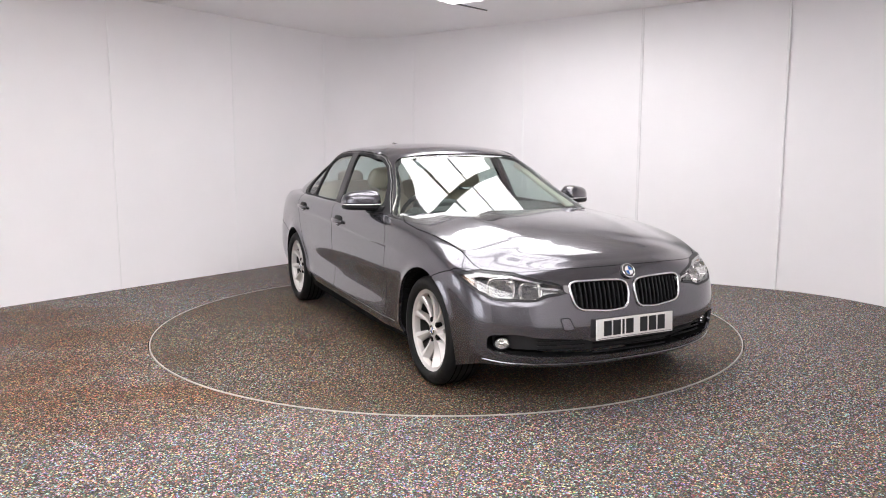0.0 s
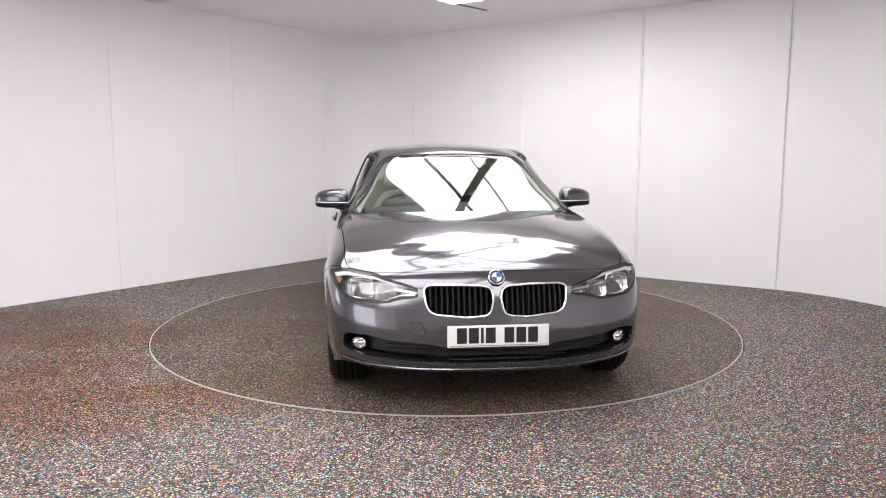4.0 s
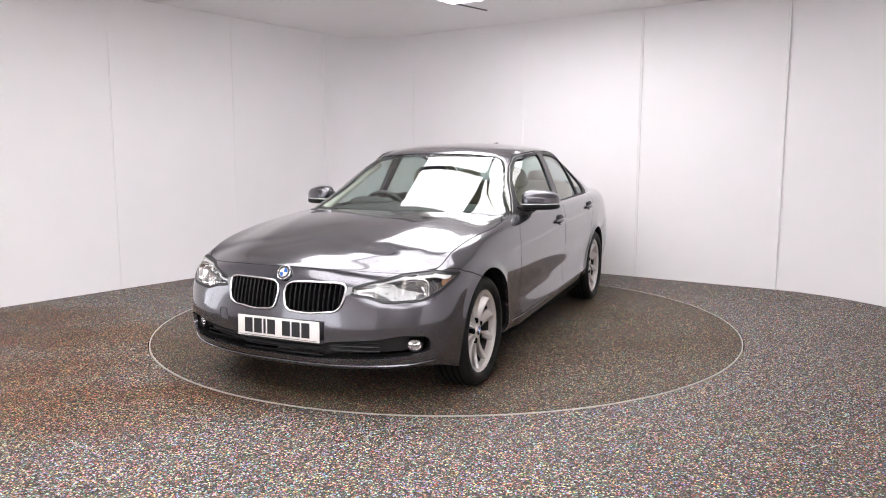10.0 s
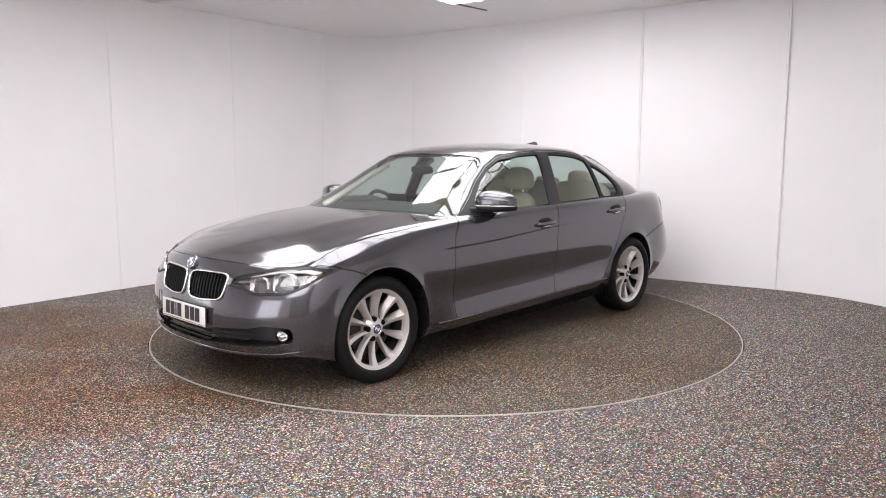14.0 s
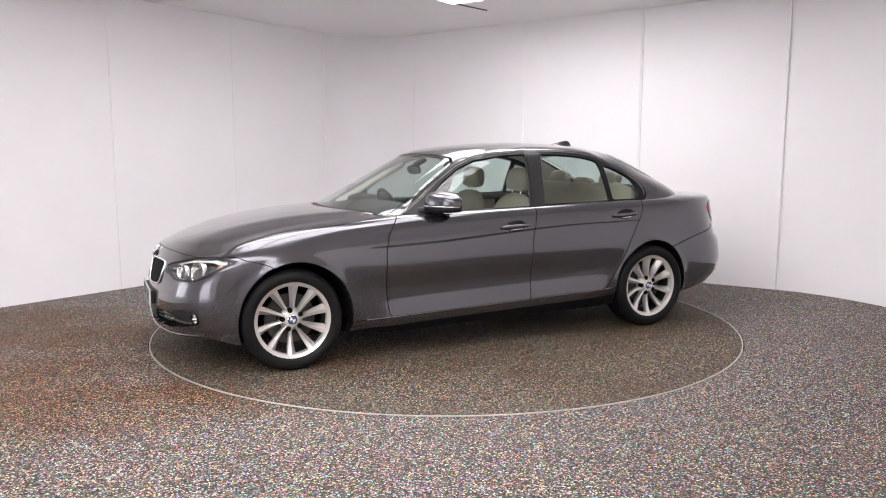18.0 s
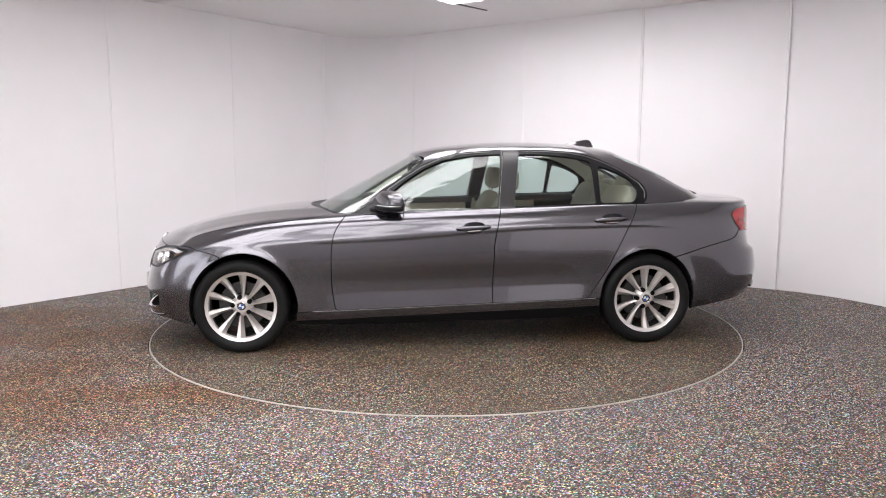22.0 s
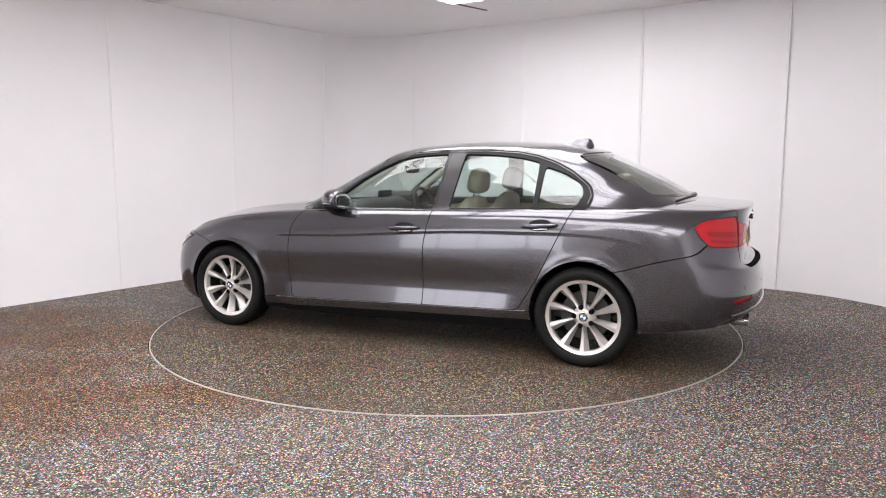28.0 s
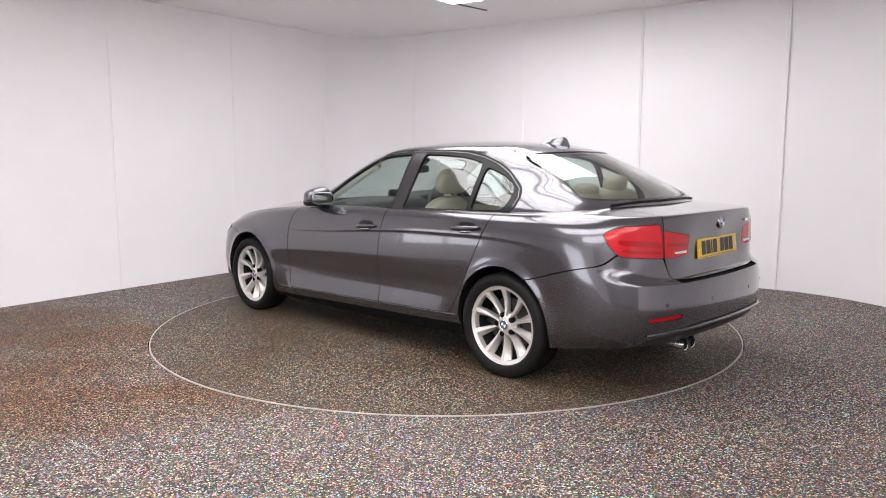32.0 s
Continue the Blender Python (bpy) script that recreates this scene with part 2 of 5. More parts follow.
def tube(points, radius, sides=8, closed=False):
    """A round bar along a run of points."""
    pts = [Vector(p) for p in points]
    n = len(pts)
    verts, faces = [], []
    for i, p in enumerate(pts):
        a = pts[(i - 1) % n] if closed or i else pts[0]
        c = pts[(i + 1) % n] if closed or i < n - 1 else pts[-1]
        t = (c - a).normalized()
        up = Vector((0, 0, 1)) if abs(t.z) < 0.95 else Vector((1, 0, 0))
        s = t.cross(up).normalized()
        w = s.cross(t)
        r = radius[i] if isinstance(radius, (list, tuple)) else radius
        for k in range(sides):
            g = 2 * math.pi * k / sides
            verts.append(p + s * (r * math.cos(g)) + w * (r * math.sin(g)))
    for i in range(n if closed else n - 1):
        j = (i + 1) % n
        for k in range(sides):
            k2 = (k + 1) % sides
            faces.append((i * sides + k, i * sides + k2, j * sides + k2, j * sides + k))
    if not closed:
        faces.append(tuple(range(sides))[::-1])
        faces.append(tuple((n - 1) * sides + k for k in range(sides)))
    return mesh_from(verts, faces, sharp=50)


def lathe(profile, sides=64, axis="y"):
    """A turned shape from (radius, along) pairs, round the y axis."""
    verts, faces = [], []
    for r, a in profile:
        for k in range(sides):
            g = 2 * math.pi * k / sides
            verts.append((r * math.cos(g), a, r * math.sin(g)) if axis == "y" else (r * math.cos(g), r * math.sin(g), a))
    n = len(profile)
    for i in range(n - 1):
        for k in range(sides):
            k2 = (k + 1) % sides
            faces.append((i * sides + k, (i + 1) * sides + k, (i + 1) * sides + k2, i * sides + k2))
    return mesh_from(verts, faces, sharp=40)


def spline(xs, ys, x):
    """Natural cubic through (xs, ys), read at x; ys may have columns."""
    xs, ys, x = np.asarray(xs, float), np.asarray(ys, float), np.asarray(x, float)
    n = len(xs)
    h = np.diff(xs)
    A = np.zeros((n, n))
    rhs = np.zeros((n,) + ys.shape[1:])
    A[0, 0] = A[-1, -1] = 1
    for i in range(1, n - 1):
        A[i, i - 1], A[i, i], A[i, i + 1] = h[i - 1], 2 * (h[i - 1] + h[i]), h[i]
        rhs[i] = 6 * ((ys[i + 1] - ys[i]) / h[i] - (ys[i] - ys[i - 1]) / h[i - 1])
    k = np.linalg.solve(A, rhs.reshape(n, -1)).reshape(rhs.shape)
    i = np.clip(np.searchsorted(xs, x) - 1, 0, n - 2)
    ex = (slice(None),) + (None,) * (ys.ndim - 1)
    d, hi = (x - xs[i])[ex], h[i][ex]
    return ys[i] + d * ((ys[i + 1] - ys[i]) / hi - hi * (2 * k[i] + k[i + 1]) / 6) + d * d * k[i] / 2 + d ** 3 * (k[i + 1] - k[i]) / (6 * hi)


def pchip(xs, ys, x):
    """Smooth curve without overshoot through (xs, ys), per column."""
    xs, ys, x = np.asarray(xs, float), np.asarray(ys, float), np.asarray(x, float)
    h = np.diff(xs)
    ex = (slice(None),) + (None,) * (ys.ndim - 1)
    dl = np.diff(ys, axis=0) / h[ex]
    d = np.zeros_like(ys)
    w1, w2 = (2 * h[1:] + h[:-1])[ex], (h[1:] + 2 * h[:-1])[ex]
    ok = dl[1:] * dl[:-1] > 0
    safe = np.where(ok, dl[:-1], 1), np.where(ok, dl[1:], 1)
    d[1:-1] = np.where(ok, (w1 + w2) / (w1 / safe[0] + w2 / safe[1]), 0)
    d[0], d[-1] = dl[0], dl[-1]
    i = np.clip(np.searchsorted(xs, x) - 1, 0, len(xs) - 2)
    t, hi = ((x - xs[i]) / h[i])[ex], h[i][ex]
    return ((1 + 2 * t) * (1 - t) ** 2 * ys[i] + t * (1 - t) ** 2 * hi * d[i] + t * t * (3 - 2 * t) * ys[i + 1] + t * t * (t - 1) * hi * d[i + 1])


def poly_sdf(poly, p):
    """Signed distance (negative inside) of points p (n, 2) from a closed outline."""
    a = np.asarray(poly, float)
    b = np.roll(a, -1, axis=0)
    best = np.full(len(p), 1e9)
    inside = np.zeros(len(p), bool)
    for (ax, ay), (bx, by) in zip(a, b):
        ex, ey = bx - ax, by - ay
        wx, wy = p[:, 0] - ax, p[:, 1] - ay
        t = np.clip((wx * ex + wy * ey) / max(ex * ex + ey * ey, 1e-12), 0, 1)
        best = np.minimum(best, (wx - ex * t) ** 2 + (wy - ey * t) ** 2)
        if ay != by:
            inside ^= ((ay > p[:, 1]) != (by > p[:, 1])) & (p[:, 0] < (bx - ax) * (p[:, 1] - ay) / (by - ay) + ax)
    d = np.sqrt(best)
    return np.where(inside, -d, d)


def rounded(poly, r, n=4):
    """A closed outline with its corners rounded by r (one value, or one a corner)."""
    out, m = [], len(poly)
    for i in range(m):
        p, a, b = Vector(poly[i]), Vector(poly[i - 1]), Vector(poly[(i + 1) % m])
        ri = r[i] if isinstance(r, (list, tuple)) else r
        ri = min(ri, (a - p).length * 0.45, (b - p).length * 0.45)
        s, e = p + (a - p).normalized() * ri, p + (b - p).normalized() * ri
        for k in range(n + 1):
            t = k / n
            out.append(tuple((1 - t) ** 2 * s + 2 * t * (1 - t) * p + t * t * e))
    return out


class Shell:
    """A triangle sheet with per-vertex u, v, kept as arrays, that can be cut along smooth lines."""

    def __init__(self, p, uv, tri):
        self.p, self.uv, self.tri = p, uv, tri

    def clip(self, f):
        """The part where the scalar f (a value per vertex) is below zero."""
        f = np.asarray(f, float)
        f = np.where(np.abs(f) < 1e-6, 1e-6, f)
        data = np.hstack([self.p, self.uv])
        ins = f < 0
        cnt = ins[self.tri].sum(1)
        out = [self.tri[cnt == 3]]
        pool, where = [], {}

        def cut(a, b):
            key = (a, b) if a < b else (b, a)
            if key not in where:
                t = f[a] / (f[a] - f[b])
                where[key] = len(data) + len(pool)
                pool.append(data[a] + t * (data[b] - data[a]))
            return where[key]

        extra = []
        for t in self.tri[(cnt == 1) | (cnt == 2)].tolist():
            k = [bool(ins[i]) for i in t]
            one = k.index(True) if sum(k) == 1 else k.index(False)
            a, b, c = t[one], t[(one + 1) % 3], t[(one + 2) % 3]
            ab, ac = cut(a, b), cut(a, c)
            if sum(k) == 1:
                extra.append((a, ab, ac))
            else:
                extra += [(ab, b, c), (ab, c, ac)]
        tri = np.vstack([out[0], np.array(extra, int).reshape(-1, 3)])
        if pool:
            data = np.vstack([data, np.array(pool)])
        used, inv = np.unique(tri, return_inverse=True)
        data = data[used]
        return Shell(data[:, :3], data[:, 3:5], inv.reshape(-1, 3))

    def tidy(self):
        """Drops stray slivers that hang on no larger piece."""
        n = len(self.p)
        lab = np.arange(n)
        while True:
            low_ = lab[self.tri].min(1)
            nxt = lab.copy()
            for i in range(3):
                np.minimum.at(nxt, self.tri[:, i], low_)
            nxt = nxt[nxt]
            if (nxt == lab).all():
                break
            lab = nxt
        root = lab[self.tri[:, 0]]
        ids, cnt = np.unique(root, return_counts=True)
        keep = ids[cnt >= max(3, .03 * len(self.tri))]
        self.tri = self.tri[np.isin(root, keep)]
        used, inv = np.unique(self.tri, return_inverse=True)
        self.p, self.uv, self.tri = self.p[used], self.uv[used], inv.reshape(-1, 3)

    def normals(self):
        a, b, c = (self.p[self.tri[:, i]] for i in range(3))
        fn = np.cross(b - a, c - a)
        n = np.zeros_like(self.p)
        for i in range(3):
            np.add.at(n, self.tri[:, i], fn)
        return n / np.maximum(np.linalg.norm(n, axis=1, keepdims=True), 1e-12)

    def border(self):
        e = np.vstack([self.tri[:, [0, 1]], self.tri[:, [1, 2]], self.tri[:, [2, 0]]])
        key = {}
        for a, b in e.tolist():
            if (b, a) in key:
                del key[(b, a)]
            else:
                key[(a, b)] = True
        return list(key)

    def mesh(self, depth=0.0, offset=0.0, mirror=1, weld=False):
        """A mesh, its border turned inwards by depth; mirror -1 for the other side, 0 for both halves in one."""
        self.tidy()
        n = self.normals()
        p = self.p + n * offset
        tri = self.tri.copy()
        if depth:
            ed = [(a, b) for a, b in self.border() if not (mirror == 0 and abs(p[a, 1]) < 2e-4 and abs(p[b, 1]) < 2e-4)]
            ids = sorted({i for e in ed for i in e})
            at = {i: len(p) + k for k, i in enumerate(ids)}
            lip = p[ids] - n[ids] * depth
            p = np.vstack([p, lip])
            tri = np.vstack([tri] + [np.array([(b, a, at[a]), (b, at[a], at[b])]) for a, b in ed]) if ed else tri
        if mirror == -1:
            p, tri = p * (1, -1, 1), tri[:, ::-1]
        if mirror == 0:
            m = len(p)
            tri = np.vstack([tri, tri[:, ::-1] + m])
            p = np.vstack([p, p * (1, -1, 1)])
        me = mesh_from(p, tri)
        if mirror == 0:
            bm = bmesh.new()
            bm.from_mesh(me)
            mid = [q for q in bm.verts if abs(q.co.y) < 2e-4]
            bmesh.ops.remove_doubles(bm, verts=mid, dist=2e-6)
            bm.to_mesh(me)
            bm.free()
        me.polygons.foreach_set("use_smooth", [True] * len(me.polygons))
        me.set_sharp_from_angle(angle=radians(40))
        return me


# ---------------------------------------------------------------- the room
def ribbon(path, z0, z1, thick=-0.06):
    """An upright wall of some thickness along a run of plan points; the room lies to its right."""
    n = len(path)
    pts = [Vector((x, y)) for x, y in path]
    nor = []
    for i in range(n):
        t = (pts[min(i + 1, n - 1)] - pts[max(i - 1, 0)]).normalized()
        nor.append(Vector((-t.y, t.x)))
    verts, faces = [], []
    for p, k in zip(pts, nor):
        o = p + k * thick
        verts += [(p.x, p.y, z0), (p.x, p.y, z1), (o.x, o.y, z1), (o.x, o.y, z0)]
    for i in range(n - 1):
        a, b = 4 * i, 4 * i + 4
        for k in range(4):
            k2 = (k + 1) % 4
            faces.append((a + k, b + k, b + k2, a + k2))
    faces += [(0, 1, 2, 3), tuple(4 * (n - 1) + k for k in (3, 2, 1, 0))]
    me = mesh_from(verts, faces, smooth=True, sharp=30)
    return me


def arc(a, c, b, n=10):
    """Rounded corner from a to b round the sharp corner c."""
    a, b, c = Vector(a), Vector(b), Vector(c)
    return [tuple((1 - t) ** 2 * a + 2 * t * (1 - t) * c + t * t * b) for t in [k / n for k in range(n + 1)]]


CORNER = (-1.10, 4.26)
LEFT_DIR, RIGHT_DIR = Vector((-0.5969, -0.8023)), Vector((0.8281, -0.5605))
left = lambda d: tuple(Vector(CORNER) + LEFT_DIR * d)
right = lambda d: tuple(Vector(CORNER) + RIGHT_DIR * d)
# joints between the boards, as distances along the two walls from their corner
LEFT_JOINTS = [0.765, 2.17, 3.61, 5.05, 6.5, 7.9]
RIGHT_JOINTS = [0.82, 2.42, 3.84, 5.27]
bend = arc(right(5.27), (3.84, 0.92), (4.02, -0.2), 8) + arc((4.02, -0.2), (4.4, -3.2), (3.6, -6.0), 10)[1:]
back = [(3.6, -6.0), (2.6, -8.2), (-2.6, -8.4), left(9.6)]
runs = ([list(reversed(arc(left(LEFT_JOINTS[0]), CORNER, right(RIGHT_JOINTS[0]), 14)))]
        + [[right(b), right(a)] for a, b in zip(RIGHT_JOINTS, RIGHT_JOINTS[1:])]
        + [list(reversed(bend))])
runs_left = [[left(a), left(b)] for a, b in zip(LEFT_JOINTS, LEFT_JOINTS[1:] + [9.6])]


def wall_thing(name, pieces, label, tone=None):
    top = tagged(new(name), label, kind="structure")
    for r in pieces:
        put("panel", ribbon(r, 0.0, CEIL), tone or M_WALL, top)
    return top


def joint(p, parent, tone=None):
    """A slim raised cover strip over a board joint, a shade off plumb."""
    t = Vector(p)
    inward = (Vector((0.0, 0.5)) - t).normalized() * 0.004
    x, y = t + inward
    m = Matrix.Translation((x, y, 0)) @ Matrix.Rotation(math.atan2(inward.y, inward.x), 4, "Z")
    bm = bmesh.new()
    box_bm(bm, 0.0035, 0.022, CEIL - 0.02, Matrix.Translation((0, 0, CEIL / 2)), 0.0012, 1)
    for q in bm.verts:
        q.co.y += 0.012 * (q.co.z / CEIL)
    put("joint_strip", bm_mesh(bm), M_JOINT, parent, m=m)
    # With a tone, thin grey lines paint in the shadow beside the strip.
    for d in (-.014, .0135) if tone else ():
        g = bmesh.new()
        box_bm(g, 0.004, 0.004, CEIL - 0.02, Matrix.Translation((0, d, CEIL / 2)))
        for q in g.verts:
            q.co.y += 0.012 * (q.co.z / CEIL)
        put("joint_shade_line", bm_mesh(g), tone, parent, m=m)


wall_right = wall_thing("wall_right", runs[1:], "white laminated wall boards with slim vertical joints")
wall_left = wall_thing("wall_left", runs_left, "white laminated wall boards with slim vertical joints")
wall_corner = wall_thing("wall_corner", runs[:1], "curved white wall board rounding the room's corner")
# Unseen wall behind the camera; its grey is added to darken the car's reflections.
wall_back = wall_thing("wall_back", [[back[2], back[1]]], "unseen back wall closing the room, made grey to darken reflections", M_BACK)
wall_back_right = wall_thing("wall_back_right", [[back[1], back[0]]], "plain white wall closing the turntable room")
wall_back_left = wall_thing("wall_back_left", [[back[3], back[2]]], "plain white wall with a tall frosted window")
for d in LEFT_JOINTS[:5]:
    joint(left(d), wall_left)
for d in RIGHT_JOINTS:
    joint(right(d), wall_right, tone=M_JOINT_SHADE if d > 3 else None)

outline = ([left(9.6), left(LEFT_JOINTS[0])] + arc(left(LEFT_JOINTS[0]), CORNER, right(RIGHT_JOINTS[0]), 14)[1:]
           + bend + back[1:-1])


def sheet(points, z, hole=None, up=True, thick=0.0):
    """A flat sheet inside an outline, with an optional hole."""
    bm = bmesh.new()
    loops = [points] + ([hole] if hole else [])
    edges = []
    for loop in loops:
        vs = [bm.verts.new((x, y, z)) for x, y in loop]
        edges += [bm.edges.new((vs[i - 1], vs[i])) for i in range(len(vs))]
    bmesh.ops.triangle_fill(bm, edges=edges, use_beauty=True)
    for f in bm.faces:
        if (f.normal.z > 0) != up:
            f.normal_flip()
    if thick:
        r = bmesh.ops.extrude_face_region(bm, geom=list(bm.faces))
        bmesh.ops.translate(bm, verts=[q for q in r["geom"] if isinstance(q, bmesh.types.BMVert)], vec=(0, 0, thick))
        bmesh.ops.recalc_face_normals(bm, faces=bm.faces)
    me = bpy.data.meshes.new("sheet")
    bm.to_mesh(me)
    bm.free()
    return me


RING_R = 2.245
circle = lambda r, n=160: [(r * math.cos(2 * math.pi * k / n), r * math.sin(2 * math.pi * k / n)) for k in range(n)]
big = [(p[0] * 1.06, p[1] * 1.06) for p in outline]
tagged(put("floor", sheet(big, 0.0, circle(RING_R + 0.009)), M_FLOOR),
                     "speckled bonded stone floor with brown stains", kind="structure")

# Luminous ceiling: bands of film in the boarded ceiling, square to the two walls.
LC = Vector((0.078, 1.837))
LA, LB = LEFT_DIR, RIGHT_DIR
# The last two bands are unseen fill, added to brighten the back and right.
PANELS = [(0.0, 1.58, 0.0, 2.28), (1.68, 2.27, 1.25, 2.7), (2.35, 3.72, -0.3, 2.7), (4.9, 6.4, 0.8, 4.3), (7.2, 8.7, 2.2, 6.2),
          (5.2, 6.6, 4.8, 7.4)]      # lit bands: from and to along LEFT_DIR, then along RIGHT_DIR
quad = lambda a0, a1, b0, b1: [tuple(LC + LA * a + LB * b) for a, b in ((a0, b0), (a0, b1), (a1, b1), (a1, b0))]
ceiling = tagged(put("ceiling", sheet(big, CEIL, up=False, thick=0.08), M_CEIL), "white boarded ceiling", kind="structure")


def bar(a, b, w, h, z, material, parent, name, label=""):
    a, b = Vector(a), Vector(b)
    c, d = (a + b) / 2, b - a
    m = Matrix.Translation((c.x, c.y, z)) @ Matrix.Rotation(math.atan2(d.y, d.x), 4, "Z")
    put(name, box(d.length, w, h, bevel=min(w, h) * 0.2, seg=1), material, parent, label, m)


for a0, a1, b0, b1 in PANELS:
    light_box = tagged(new("ceiling_light"), "one of six long luminous film panels with dark seams, two added as fill", "ceiling light", "luminous ceiling panels")
    light_box.location = (0, 0, CEIL)
    put("diffuser", sheet(quad(a0, a1, b0, b1), -.012, up=False, thick=.010), M_LIGHT, light_box, "glowing white film")
    for k, wide in ((.433, .022), (.717, .036)):
        s = LC + LA * (a0 + (a1 - a0) * k)
        bar(s + LB * b0, s + LB * b1, wide, 0.012, -.016, M_SEAM, light_box, "seam")
    for k in range(1, 4 if a0 else 1):
        s = LC + LB * (b0 + (b1 - b0) * k / 4 + .1)
        bar(s + LA * a0, s + LA * a1, 0.012, 0.010, -.016, M_SEAM, light_box, "seam")
    c0, c1, c2, c3 = (Vector(p) for p in quad(a0, a1, b0, b1))
    for s, e in ((c0, c1), (c1, c2), (c2, c3), (c3, c0)):
        bar(s, e, 0.014, 0.014, -.010, M_JOINT, light_box, "edge_trim")
rail = tagged(new("ceiling_rail"), "dark steel rail hung across the luminous ceiling", "rail")
rail.location = (0, 0, CEIL)
bar(LC + LA * -.05 + LB * 1.10, LC + LA * 4.2 + LB * 1.10, .085, .05, -.06, M_BEAM, rail, "beam")
for a in (.1, 1.5, 2.9, 4.1):
    q = LC + LA * a + LB * 1.10
    put("hanger", box(.03, .03, .045, pose(q.x, q.y, -.022)), M_BEAM, rail)
track = tagged(new("ceiling_track"), "thin dark track on the white ceiling", "track")
track.location = (0, 0, CEIL)
bar((0.12, 1.86), (0.44, 2.19), 0.018, 0.01, -.005, M_SEAM, track, "track_bar")

# Frosted windows let daylight in from the walls behind; each is set in slim white bars.
BACK_DIR = (Vector((-6.83, -3.44)) - Vector((-2.6, -8.4))).normalized()


def window(name, x, y, run, n, z=1.02, high=1.0):
    win = tagged(new(name), "white frosted window with slim bars", kind="structure")
    win.matrix_basis = Matrix.Translation((x, y, z)) @ Matrix.Rotation(math.atan2(run.y, run.x), 4, "Z")
    for k in range(n + 1):
        px = (k - n / 2) * .64
        put("window_bar", box(.05, .05, high + .06, pose(px, -.04, 0), .005, 1), M_JOINT, win)
        if k < n:
            put("pane", box(.58, .02, high, pose(px + .32, -.04, 0), .004, 1), M_PANE, win, "glowing frosted pane")
    put("window_sill", box(n * .64 + .1, .08, .05, pose(0, -.05, -high / 2 - .05), .006, 1), M_JOINT, win)


window("window_1", -4.75, -5.88, BACK_DIR, 4, 1.2, 1.9)
window("window_2", *left(6.95), -LEFT_DIR, 2)

# Turntable: a disc let into the floor with a metal edge; it turns with the car.
turntable = tagged(new("turntable"), "round stone-floored turntable with a thin metal edge, let into the floor", "turntable")
put("disc", sheet(circle(RING_R - 0.006), 0.0, up=True), M_DISC, turntable)
put("rim", lathe([(RING_R - 0.005, -0.02), (RING_R - 0.005, 0.003), (RING_R + 0.003, 0.003), (RING_R + 0.003, -0.02)], 192, "z"), M_RING, turntable,
    "thin worn metal edge")


# ---------------------------------------------------------------- the car's skin
# The skin is two stacks of rings, half a car each: the lower body, from the bottom edge over the
# shoulder to the middle of bonnet and boot, and the greenhouse, from the belt to the roof's middle.
# A ring runs from the nose's middle round the side to the tail's middle: (x, y, z) in metres.
SX = [1.72, 1.405, 1.0, 0.5, -0.1, -0.7, -1.05, -1.405, -1.75]


def side(ys, zs, dx=0.0):
    return [(x + dx, y, z) for x, y, z in zip(SX, ys, zs)]


